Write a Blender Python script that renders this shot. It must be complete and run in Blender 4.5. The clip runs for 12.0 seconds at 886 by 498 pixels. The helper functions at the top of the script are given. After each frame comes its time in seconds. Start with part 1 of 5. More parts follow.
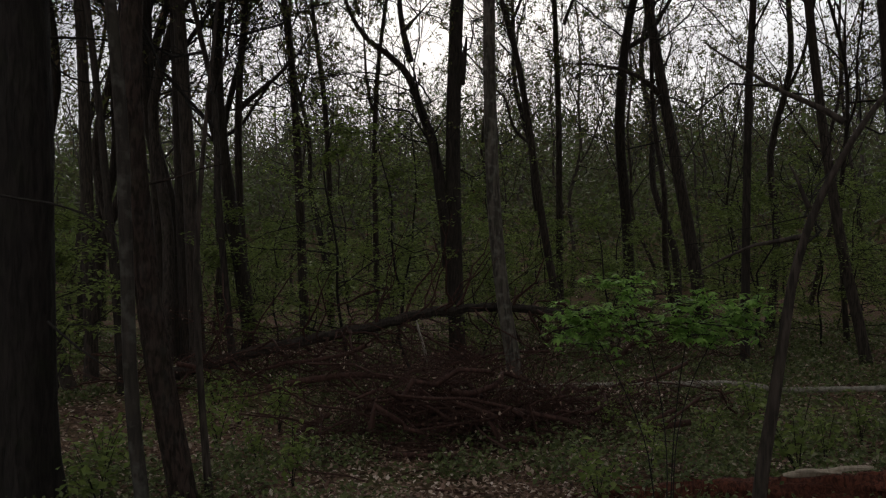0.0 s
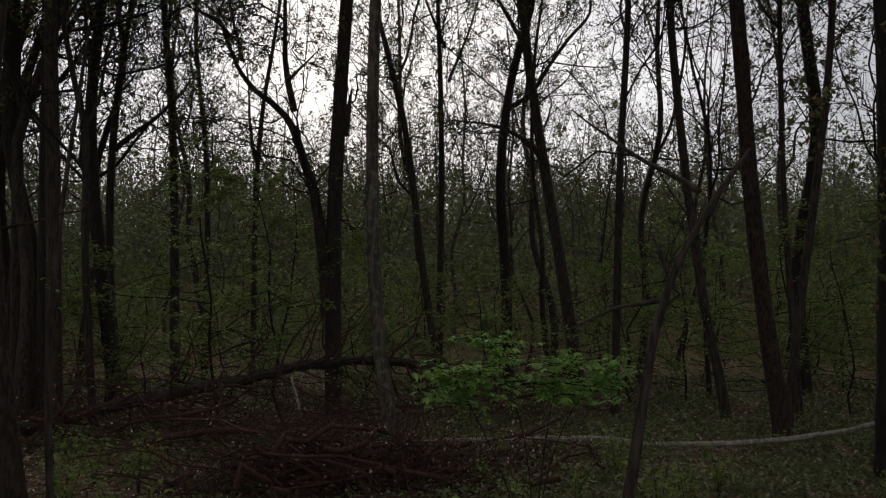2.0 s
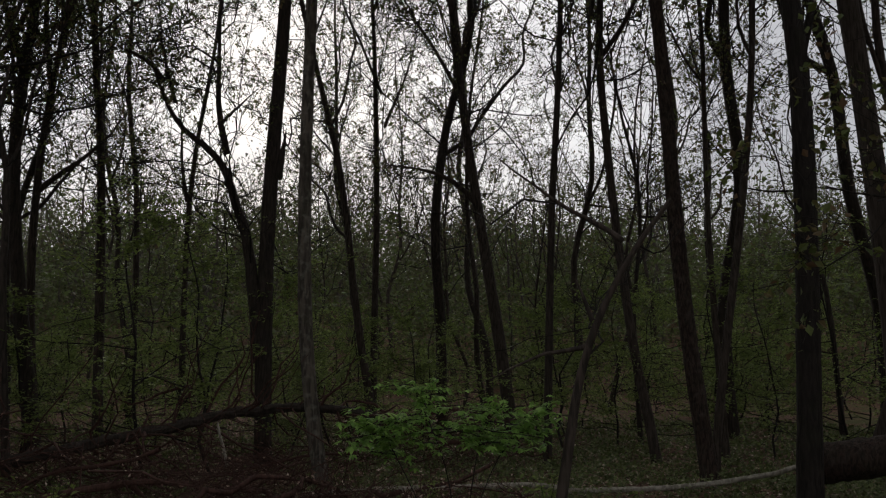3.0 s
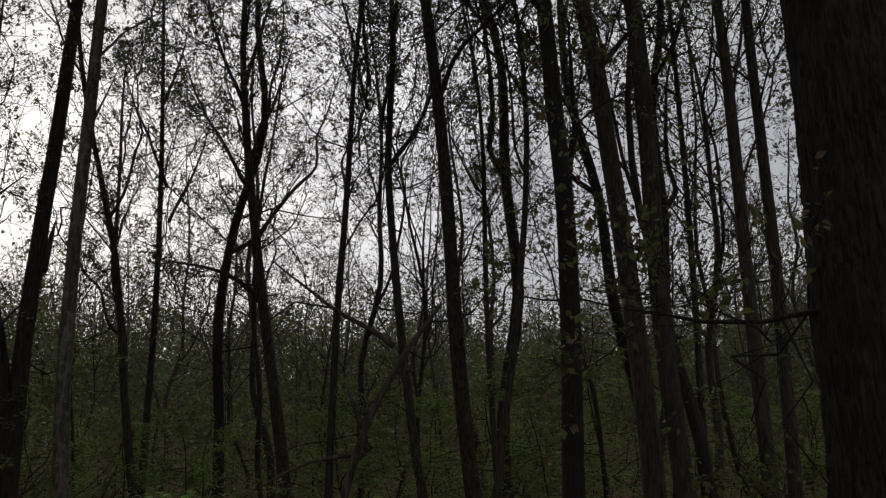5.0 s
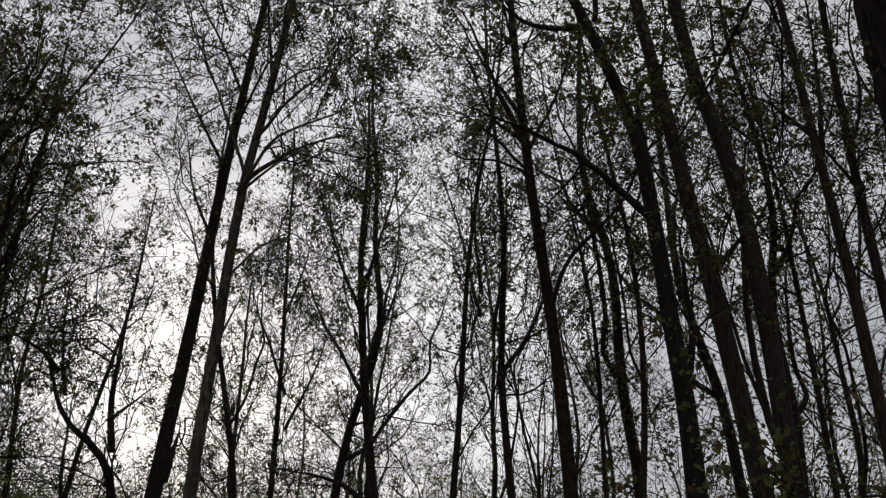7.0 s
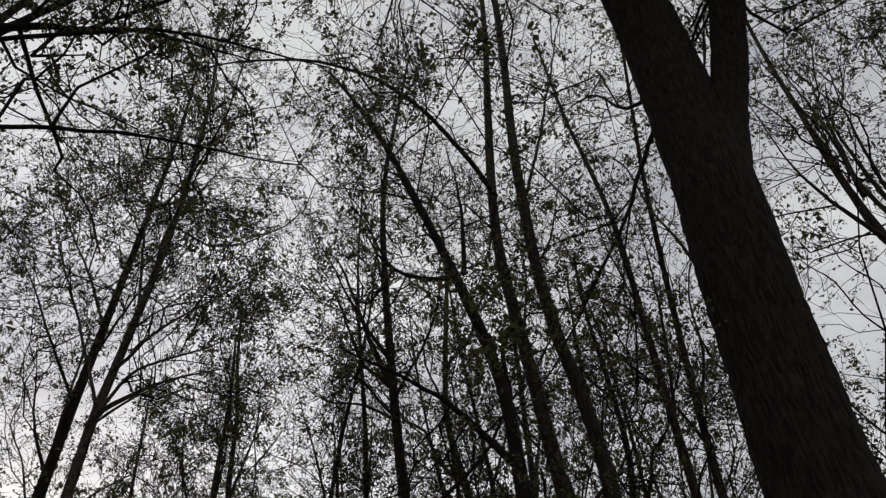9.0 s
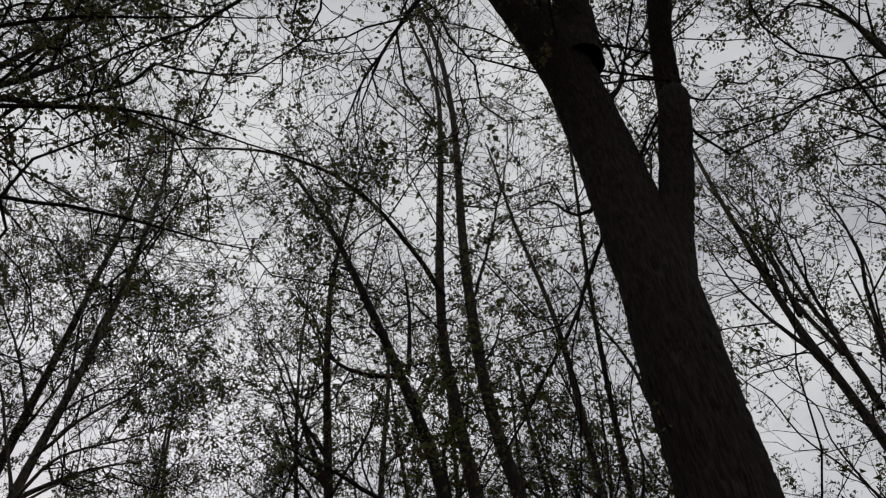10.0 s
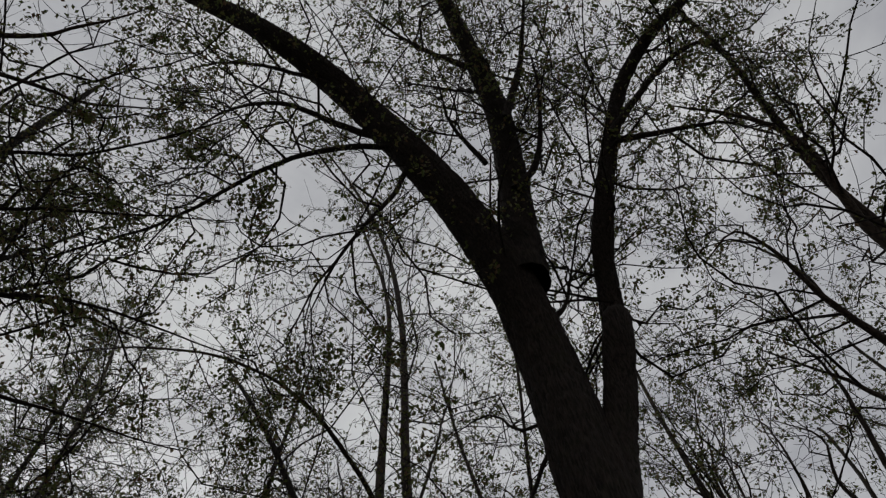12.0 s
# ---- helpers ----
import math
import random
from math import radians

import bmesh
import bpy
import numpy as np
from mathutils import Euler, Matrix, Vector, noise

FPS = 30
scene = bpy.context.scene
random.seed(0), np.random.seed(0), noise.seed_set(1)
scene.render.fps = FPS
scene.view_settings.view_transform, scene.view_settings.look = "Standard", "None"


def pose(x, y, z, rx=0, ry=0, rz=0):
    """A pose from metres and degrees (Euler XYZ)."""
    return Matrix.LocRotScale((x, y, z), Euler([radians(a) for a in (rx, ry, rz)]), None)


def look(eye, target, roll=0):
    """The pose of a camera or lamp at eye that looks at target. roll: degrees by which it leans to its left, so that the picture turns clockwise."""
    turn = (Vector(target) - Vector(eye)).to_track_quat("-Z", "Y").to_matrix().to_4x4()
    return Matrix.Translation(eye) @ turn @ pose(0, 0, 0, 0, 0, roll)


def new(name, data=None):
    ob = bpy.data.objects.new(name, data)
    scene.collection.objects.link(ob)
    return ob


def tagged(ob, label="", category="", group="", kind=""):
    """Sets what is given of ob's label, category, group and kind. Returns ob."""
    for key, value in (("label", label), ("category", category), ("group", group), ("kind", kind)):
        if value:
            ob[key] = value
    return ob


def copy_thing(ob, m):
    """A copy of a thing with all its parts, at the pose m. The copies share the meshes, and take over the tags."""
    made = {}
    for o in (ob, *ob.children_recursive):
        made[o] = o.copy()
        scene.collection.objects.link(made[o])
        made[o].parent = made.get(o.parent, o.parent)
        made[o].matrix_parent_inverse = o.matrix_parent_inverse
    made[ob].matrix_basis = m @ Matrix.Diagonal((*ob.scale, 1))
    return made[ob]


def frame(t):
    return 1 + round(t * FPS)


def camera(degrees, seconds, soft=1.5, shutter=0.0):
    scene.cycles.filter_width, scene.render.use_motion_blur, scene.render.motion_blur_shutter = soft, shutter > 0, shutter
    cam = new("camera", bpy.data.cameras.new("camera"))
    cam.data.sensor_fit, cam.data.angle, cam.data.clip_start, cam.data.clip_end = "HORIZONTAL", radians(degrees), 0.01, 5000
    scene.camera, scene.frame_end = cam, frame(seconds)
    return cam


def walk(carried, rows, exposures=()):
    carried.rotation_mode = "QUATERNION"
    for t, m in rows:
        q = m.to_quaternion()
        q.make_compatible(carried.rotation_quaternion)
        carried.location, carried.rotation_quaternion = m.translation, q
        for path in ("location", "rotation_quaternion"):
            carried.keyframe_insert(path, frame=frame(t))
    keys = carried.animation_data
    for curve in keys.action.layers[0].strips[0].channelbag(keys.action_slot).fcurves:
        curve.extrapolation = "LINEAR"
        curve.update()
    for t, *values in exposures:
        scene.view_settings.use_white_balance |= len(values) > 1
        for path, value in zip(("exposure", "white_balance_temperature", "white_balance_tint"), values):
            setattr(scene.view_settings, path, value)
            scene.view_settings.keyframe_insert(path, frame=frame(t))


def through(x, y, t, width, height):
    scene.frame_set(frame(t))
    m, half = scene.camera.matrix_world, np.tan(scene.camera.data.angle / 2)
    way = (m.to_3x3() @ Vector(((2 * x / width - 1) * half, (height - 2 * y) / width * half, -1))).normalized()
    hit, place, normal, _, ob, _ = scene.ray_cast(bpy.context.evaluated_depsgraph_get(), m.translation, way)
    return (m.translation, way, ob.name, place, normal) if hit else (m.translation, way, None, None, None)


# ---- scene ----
cam = camera(55.75, 12.0, soft=1.25)
PATH = [
    (0, pose(0.000, 0.000, 1.600, 91.50, 1.00, -0.00)),
    (0.5, pose(0.035, -0.012, 1.599, 94.16, 1.03, -0.06)),
    (1, pose(0.048, 0.002, 1.627, 93.64, 0.77, -4.35)),
    (1.5, pose(0.060, 0.012, 1.638, 94.25, 0.08, -6.55)),
    (2, pose(0.076, 0.016, 1.644, 94.83, 0.03, -7.95)),
    (2.5, pose(0.109, 0.013, 1.654, 96.35, 0.49, -9.25)),
    (3, pose(0.142, 0.013, 1.662, 97.82, 0.18, -12.23)),
    (3.2, pose(0.157, 0.011, 1.664, 97.90, 0.37, -13.56)),
    (4.8, pose(0.272, -0.011, 1.669, 103.09, 1.15, -25.51)),
    (5, pose(0.269, -0.023, 1.672, 104.60, 1.30, -26.29)),
    (5.5, pose(0.261, -0.045, 1.678, 109.61, 2.58, -26.95)),
    (6, pose(0.258, -0.060, 1.662, 113.69, 1.88, -23.48)),
    (6.5, pose(0.263, -0.067, 1.738, 114.74, -0.31, -20.05)),
    (7, pose(0.229, -0.063, 1.780, 118.25, -0.67, -18.94)),
    (7.5, pose(0.210, -0.078, 1.816, 123.17, -0.53, -21.19)),
    (7.7, pose(0.200, -0.075, 1.823, 124.79, -0.06, -21.81)),
    (9.3, pose(0.150, -0.017, 1.602, 137.12, 3.01, -28.89)),
    (9.5, pose(0.142, -0.001, 1.590, 138.34, 2.99, -29.45)),
    (10, pose(0.125, 0.034, 1.565, 141.93, 3.47, -32.71)),
    (10.5, pose(0.125, 0.057, 1.560, 146.45, 3.90, -35.40)),
    (11, pose(0.148, 0.071, 1.518, 150.71, 4.61, -35.84)),
    (11.5, pose(0.175, 0.098, 1.501, 154.03, 4.77, -35.95)),
    (12, pose(0.179, 0.087, 1.503, 156.48, 5.01, -36.92)),
]
EXPOSURE = [(0, 0.22), (1, 0.22), (3, 0.1), (5, 0.06), (7, 0.06), (10.3, 0.08), (12, -0.2)]
walk(cam, PATH, EXPOSURE)

# ---------------------------------------------------------------- world, sun
SUN_AZ, SUN_EL = 2.0, 22.0            # degrees right of +y, and up: low sun behind cloud
world = bpy.data.worlds.new("overcast_evening")
scene.world = world
world.use_nodes = True
wn, wl = world.node_tree.nodes, world.node_tree.links
wn.clear()
sky = wn.new("ShaderNodeTexSky")
sky.sky_type, sky.sun_disc = "NISHITA", False
sky.sun_elevation, sky.sun_rotation = radians(SUN_EL), radians(SUN_AZ)
sky.air_density, sky.dust_density = 1.0, 2.0
coord = wn.new("ShaderNodeTexCoord")
stretch = wn.new("ShaderNodeMapping")
stretch.inputs["Scale"].default_value = (1.0, 1.0, 2.2)
cloud = wn.new("ShaderNodeTexNoise")
cloud.inputs["Scale"].default_value, cloud.inputs["Detail"].default_value, cloud.inputs["Roughness"].default_value = 2.6, 6.0, 0.55
shade = wn.new("ShaderNodeValToRGB")
shade.color_ramp.elements[0].position, shade.color_ramp.elements[0].color = 0.38, (4.1, 4.15, 4.42, 1)
shade.color_ramp.elements[1].position, shade.color_ramp.elements[1].color = 0.63, (6.88, 6.95, 6.95, 1)
cover = wn.new("ShaderNodeMix")
cover.data_type = "RGBA"
cover.inputs[0].default_value = 0.93
back = wn.new("ShaderNodeBackground")
back.inputs["Strength"].default_value = 0.1
out = wn.new("ShaderNodeOutputWorld")
# the cloud is thinner and brighter round the hidden sun
toward = wn.new("ShaderNodeVectorMath")
toward.operation = "DOT_PRODUCT"
toward.inputs[1].default_value = (math.sin(radians(SUN_AZ)) * math.cos(radians(SUN_EL)), math.cos(radians(SUN_AZ)) * math.cos(radians(SUN_EL)), math.sin(radians(SUN_EL)))
glow = wn.new("ShaderNodeMapRange")
glow.interpolation_type = "SMOOTHSTEP"
glow.inputs["From Min"].default_value, glow.inputs["From Max"].default_value = 0.8, 1.0
glow.inputs["To Min"].default_value, glow.inputs["To Max"].default_value = 0.0, 1.0
warm = wn.new("ShaderNodeMix")
warm.data_type = "RGBA"
warm.inputs[6].default_value, warm.inputs[7].default_value = (1, 1, 1, 1), (1.42, 1.4, 1.42, 1)
bright = wn.new("ShaderNodeVectorMath")
bright.operation = "MULTIPLY"
wl.new(coord.outputs["Generated"], toward.inputs[0])
wl.new(toward.outputs["Value"], glow.inputs["Value"])
wl.new(shade.outputs["Color"], bright.inputs[0])
wl.new(glow.outputs["Result"], warm.inputs[0])
wl.new(warm.outputs[2], bright.inputs[1])
wl.new(coord.outputs["Generated"], stretch.inputs["Vector"])
wl.new(stretch.outputs["Vector"], cloud.inputs["Vector"])
wl.new(cloud.outputs["Fac"], shade.inputs["Fac"])
wl.new(sky.outputs["Color"], cover.inputs[6])
wl.new(bright.outputs["Vector"], cover.inputs[7])
wl.new(cover.outputs[2], back.inputs["Color"])
wl.new(back.outputs["Background"], out.inputs["Surface"])

sun_data = bpy.data.lights.new("sun", "SUN")
sun_data.energy, sun_data.angle, sun_data.color = 0.5, radians(14), (1.0, 0.95, 0.9)
sun = new("sun", sun_data)
sun_way = Vector((math.sin(radians(SUN_AZ)) * math.cos(radians(SUN_EL)), math.cos(radians(SUN_AZ)) * math.cos(radians(SUN_EL)), math.sin(radians(SUN_EL))))
sun.matrix_world = look(sun_way * 60, (0, 0, 0))


# ---------------------------------------------------------------- materials
def material(name):
    m = bpy.data.materials.new(name)
    m.use_nodes = True
    n, l = m.node_tree.nodes, m.node_tree.links
    return m, n, l, n["Principled BSDF"]


def ramp(n, stops):
    r = n.new("ShaderNodeValToRGB")
    while len(r.color_ramp.elements) < len(stops):
        r.color_ramp.elements.new(0.5)
    for e, (p, c) in zip(r.color_ramp.elements, stops):
        e.position, e.color = p, (*c, 1)
    return r


def bark_material(name, dark, light, moss=0.0, scale=1.0, relief=0.5, lichen=0.0, edge=0.16, long=5.5):
    """Furrowed bark: long upright ridges, blotches at a larger scale, some moss or pale lichen."""
    m, n, l, p = material(name)
    co = n.new("ShaderNodeTexCoord")
    mp = n.new("ShaderNodeMapping")
    mp.inputs["Scale"].default_value = (34 * scale, 34 * scale, long * scale)
    l.new(co.outputs["Object"], mp.inputs["Vector"])
    fur = n.new("ShaderNodeTexNoise")
    fur.inputs["Scale"].default_value, fur.inputs["Detail"].default_value, fur.inputs["Distortion"].default_value = 1.0, 5.0, 0.6
    l.new(mp.outputs["Vector"], fur.inputs["Vector"])
    blot = n.new("ShaderNodeTexNoise")
    blot.inputs["Scale"].default_value, blot.inputs["Detail"].default_value = 2.4, 4.0
    l.new(co.outputs["Object"], blot.inputs["Vector"])
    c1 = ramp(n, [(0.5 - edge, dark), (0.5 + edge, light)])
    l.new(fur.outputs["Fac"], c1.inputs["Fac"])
    mid = tuple(0.5 * (a + b) * 0.8 for a, b in zip(dark, light))
    c2 = n.new("ShaderNodeMix")
    c2.data_type, c2.blend_type = "RGBA", "MIX"
    c2.inputs[7].default_value = (*mid, 1)
    l.new(blot.outputs["Fac"], c2.inputs[0])
    l.new(c1.outputs["Color"], c2.inputs[6])
    last = c2.outputs[2]
    for amount, colour, size in ((moss, (0.045, 0.06, 0.018), 5.0), (lichen, (0.3, 0.3, 0.25), 11.0)):
        if amount:
            nz = n.new("ShaderNodeTexNoise")
            nz.inputs["Scale"].default_value, nz.inputs["Detail"].default_value = size, 5.0
            l.new(co.outputs["Object"], nz.inputs["Vector"])
            rr = ramp(n, [(0.5, (0, 0, 0)), (0.85, (amount, amount, amount))])
            l.new(nz.outputs["Fac"], rr.inputs["Fac"])
            mm = n.new("ShaderNodeMix")
            mm.data_type = "RGBA"
            mm.inputs[7].default_value = (*colour, 1)
            l.new(rr.outputs["Color"], mm.inputs[0])
            l.new(last, mm.inputs[6])
            last = mm.outputs[2]
    l.new(last, p.inputs["Base Color"])
    p.inputs["Roughness"].default_value = 0.9
    p.inputs["Specular IOR Level"].default_value = 0.15
    bump = n.new("ShaderNodeBump")
    bump.inputs["Strength"].default_value, bump.inputs["Distance"].default_value = relief, 0.02
    l.new(fur.outputs["Fac"], bump.inputs["Height"])
    l.new(bump.outputs["Normal"], p.inputs["Normal"])
    return m


def leaf_material(name, stops, through=0.35, rough=0.55):
    """Leaf blades: colour varies leaf by leaf; some light passes through."""
    m, n, l, p = material(name)
    geo = n.new("ShaderNodeNewGeometry")
    info = n.new("ShaderNodeObjectInfo")
    add = n.new("ShaderNodeMath")
    add.operation = "ADD"
    l.new(geo.outputs["Random Per Island"], add.inputs[0])
    l.new(info.outputs["Random"], add.inputs[1])
    fr = n.new("ShaderNodeMath")
    fr.operation = "FRACT"
    l.new(add.outputs[0], fr.inputs[0])
    c = ramp(n, stops)
    l.new(fr.outputs[0], c.inputs["Fac"])
    l.new(c.outputs["Color"], p.inputs["Base Color"])
    p.inputs["Roughness"].default_value = rough
    p.inputs["Specular IOR Level"].default_value = 0.25
    if through:
        tr = n.new("ShaderNodeBsdfTranslucent")
        l.new(c.outputs["Color"], tr.inputs["Color"])
        ms = n.new("ShaderNodeMixShader")
        ms.inputs[0].default_value = through
        l.new(p.outputs["BSDF"], ms.inputs[1])
        l.new(tr.outputs["BSDF"], ms.inputs[2])
        l.new(ms.outputs["Shader"], n["Material Output"].inputs["Surface"])
    return m


BARK = bark_material("bark_grey_brown", (0.011, 0.009, 0.0075), (0.085, 0.065, 0.053), moss=0.1, relief=0.8, edge=0.12)
BARK_DARK = bark_material("bark_dark", (0.008, 0.007, 0.006), (0.065, 0.05, 0.041), moss=0.1, relief=0.8)
BARK_BLACK = bark_material("bark_blackish", (0.004, 0.0035, 0.003), (0.034, 0.027, 0.023), moss=0.12, relief=0.8)
BARK_PALE = bark_material("bark_pale", (0.016, 0.0135, 0.011), (0.125, 0.104, 0.084), moss=0.2, scale=0.7, relief=0.4, lichen=0.45, edge=0.08)
BARK_SLIM = bark_material("bark_slim_grey", (0.014, 0.012, 0.010), (0.06, 0.048, 0.040), moss=0.1, relief=0.3, lichen=0.3)
BARK_ROUGH = bark_material("bark_shaggy", (0.005, 0.004, 0.003), (0.058, 0.038, 0.03), moss=0.1, scale=1.1, relief=1.0, lichen=0.08, edge=0.09, long=9.0)
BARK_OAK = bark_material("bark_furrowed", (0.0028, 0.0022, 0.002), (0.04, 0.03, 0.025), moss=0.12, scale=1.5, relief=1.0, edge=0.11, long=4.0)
# bark of the distant stems, its darks lifted to paint in haze
HAZED_BARK = bark_material("hazed_far_bark", (0.04, 0.034, 0.03), (0.11, 0.09, 0.077))
TWIG = bark_material("twig_bark", (0.010, 0.0085, 0.007), (0.032, 0.027, 0.023))
DEAD = bark_material("dead_wood", (0.012, 0.0065, 0.0055), (0.11, 0.055, 0.042), moss=0.05, relief=0.6)
PALE_WOOD = bark_material("weathered_wood", (0.12, 0.105, 0.085), (0.4, 0.36, 0.3), moss=0.35, scale=0.8, edge=0.1, long=16.0)
ROT = bark_material("rotten_red_wood", (0.007, 0.0035, 0.0025), (0.15, 0.05, 0.03), moss=0.15, scale=1.5, relief=1.0, edge=0.12, long=12.0)
SPLIT = bark_material("split_pale_wood", (0.22, 0.17, 0.12), (0.5, 0.42, 0.33), scale=1.5)
LEAF = leaf_material("young_leaf", [(0.0, (0.06, 0.078, 0.022)), (0.5, (0.09, 0.11, 0.03)), (0.85, (0.11, 0.064, 0.036)), (1.0, (0.13, 0.15, 0.04))], 0.4)
SPRAY = leaf_material("understory_leaf", [(0.0, (0.105, 0.142, 0.037)), (0.6, (0.165, 0.216, 0.056)), (1.0, (0.225, 0.275, 0.082))], 0.5)
THICKET = leaf_material("thicket_leaf", [(0.0, (0.047, 0.054, 0.022)), (0.35, (0.084, 0.078, 0.04)), (0.7, (0.079, 0.107, 0.033)), (1.0, (0.104, 0.139, 0.042))], 0.45)
BRIGHT = leaf_material("bright_leaf", [(0.0, (0.10, 0.20, 0.035)), (0.6, (0.19, 0.345, 0.066)), (1.0, (0.3, 0.48, 0.115))], 0.5, 0.5)
HERB = leaf_material("herb_leaf", [(0.0, (0.05, 0.066, 0.021)), (0.55, (0.1, 0.122, 0.04)), (0.9, (0.145, 0.17, 0.062)), (1.0, (0.3, 0.26, 0.19))], 0.3)
LITTER = leaf_material("dead_leaf", [(0.0, (0.055, 0.028, 0.02)), (0.35, (0.145, 0.085, 0.06)), (0.65, (0.26, 0.17, 0.125)), (0.85, (0.4, 0.3, 0.23)), (1.0, (0.58, 0.48, 0.4))], 0.1, 0.7)


def soil_material():
    m, n, l, p = material("forest_floor")
    co = n.new("ShaderNodeTexCoord")
    big = n.new("ShaderNodeTexNoise")
    big.inputs["Scale"].default_value, big.inputs["Detail"].default_value = 0.55, 5.0
    fine = n.new("ShaderNodeTexVoronoi")
    fine.inputs["Scale"].default_value = 16.0
    grain = n.new("ShaderNodeTexNoise")
    grain.inputs["Scale"].default_value, grain.inputs["Detail"].default_value = 30.0, 6.0
    for t in (big, fine, grain):
        l.new(co.outputs["Object"], t.inputs["Vector"])
    brown = ramp(n, [(0.0, (0.028, 0.015, 0.010)), (0.55, (0.10, 0.056, 0.036)), (1.0, (0.19, 0.115, 0.075))])
    l.new(fine.outputs["Color"], brown.inputs["Fac"])
    green = ramp(n, [(0.2, (0.04, 0.05, 0.015)), (0.8, (0.085, 0.095, 0.03))])
    l.new(grain.outputs["Fac"], green.inputs["Fac"])
    where = ramp(n, [(0.47, (0, 0, 0)), (0.62, (0.75, 0.75, 0.75))])
    l.new(big.outputs["Fac"], where.inputs["Fac"])
    mx = n.new("ShaderNodeMix")
    mx.data_type = "RGBA"
    l.new(where.outputs["Color"], mx.inputs[0])
    l.new(brown.outputs["Color"], mx.inputs[6])
    l.new(green.outputs["Color"], mx.inputs[7])
    l.new(mx.outputs[2], p.inputs["Base Color"])
    p.inputs["Roughness"].default_value = 0.95
    p.inputs["Specular IOR Level"].default_value = 0.1
    bump = n.new("ShaderNodeBump")
    bump.inputs["Strength"].default_value, bump.inputs["Distance"].default_value = 0.8, 0.03
    l.new(grain.outputs["Fac"], bump.inputs["Height"])
    l.new(bump.outputs["Normal"], p.inputs["Normal"])
    return m


SOIL = soil_material()


# ---------------------------------------------------------------- mesh building
def height(x, y):
    """The forest floor: low swells, rising to a wooded slope far off."""
    x, y = np.asarray(x, float), np.asarray(y, float)
    d = np.hypot(x, y)
    swell = 0.04 * np.sin(0.55 * x + 1.3) * np.sin(0.47 * y + 0.4) + 0.03 * np.sin(1.7 * x + 0.3 * y) * np.sin(1.3 * y + 2.0)
    rise = np.clip((d - 30) / 85, 0, 1) * (1 + 0.07 * np.sin(x * 0.07 + 1.0) + 0.06 * np.sin(x * 0.17 + y * 0.03))
    return swell * np.clip((d - 2) / 5, 0, 1) + 12.5 * rise * rise * (3 - 2 * rise)


def rebuild(name, verts, faces, mat, smooth=True):
    me = bpy.data.meshes.new(name)
    verts, faces = np.asarray(verts, np.float32), np.asarray(faces, np.int32)
    k = faces.shape[1]
    me.vertices.add(len(verts))
    me.vertices.foreach_set("co", verts.ravel())
    me.loops.add(faces.size)
    me.loops.foreach_set("vertex_index", faces.ravel())
    me.polygons.add(len(faces))
    me.polygons.foreach_set("loop_start", np.arange(0, faces.size, k, dtype=np.int32))
    me.polygons.foreach_set("use_smooth", np.full(len(faces), smooth))
    me.update(calc_edges=True)
    me.materials.append(mat)
    return me


def child(name, me, parent, label="", kind=""):
    ob = new(name, me)
    ob.parent = parent
    return tagged(ob, label, "", "", kind)


def empty(name, label, category, group="", at=(0, 0, 0)):
    ob = new(name)
    ob.empty_display_size = 0.2
    ob.location = at
    return tagged(ob, label, category, group)


def unit(v):
    return v / np.maximum(np.linalg.norm(v, axis=-1, keepdims=True), 1e-9)


def tubes(P, R, sides):
    """Quads round N bent rods: P is N x n x 3, R is N x n."""
    N, n, _ = P.shape
    T = np.empty_like(P)
    T[:, 1:-1] = P[:, 2:] - P[:, :-2]
    T[:, 0], T[:, -1] = P[:, 1] - P[:, 0], P[:, -1] - P[:, -2]
    T = unit(T)
    main = unit(P[:, -1] - P[:, 0])
    ref = np.where(np.abs(main[:, 2:3]) < 0.8, np.array([[0, 0, 1.0]]), np.array([[1.0, 0, 0]]))
    A = unit(np.cross(T, ref[:, None, :]))
    B = np.cross(T, A)
    ang = np.arange(sides) * 2 * np.pi / sides
    ring = A[:, :, None, :] * np.cos(ang)[:, None] + B[:, :, None, :] * np.sin(ang)[:, None]
    V = (P[:, :, None, :] + ring * R[:, :, None, None]).reshape(-1, 3)
    i = np.arange(N)[:, None, None] * n * sides
    j = np.arange(n - 1)[None, :, None] * sides
    k = np.arange(sides)[None, None, :]
    k2 = (k + 1) % sides
    F = np.stack([i + j + k, i + j + k2, i + j + sides + k2, i + j + sides + k], -1).reshape(-1, 4)
    return V, F


def smooth_path(pts, step=0.35):
    """A Catmull-Rom line through a few control points, cut into even steps."""
    p = np.asarray(pts, float)
    p = np.vstack([2 * p[0] - p[1], p, 2 * p[-1] - p[-2]])
    res = []
    for a, b, c, d in zip(p[:-3], p[1:-2], p[2:-1], p[3:]):
        m = max(2, int(np.linalg.norm(c - b) / step) + 1)
        t = np.linspace(0, 1, m, endpoint=False)[:, None]
        res.append(0.5 * (2 * b + (c - a) * t + (2 * a - 5 * b + 4 * c - d) * t**2 + (3 * b - a - 3 * c + d) * t**3))
    res.append(p[-2:-1])
    return np.vstack(res)


def along(P, R, who, t):
    """Places, ways and radii at the shares t of the rods who."""
    n = P.shape[1]
    s = np.clip(t, 0, 0.999) * (n - 1)
    i = s.astype(int)
    f = (s - i)[:, None]
    a, b = P[who, i], P[who, i + 1]
    return a * (1 - f) + b * f, unit(b - a), R[who, i] * (1 - f[:, 0]) + R[who, i + 1] * f[:, 0]


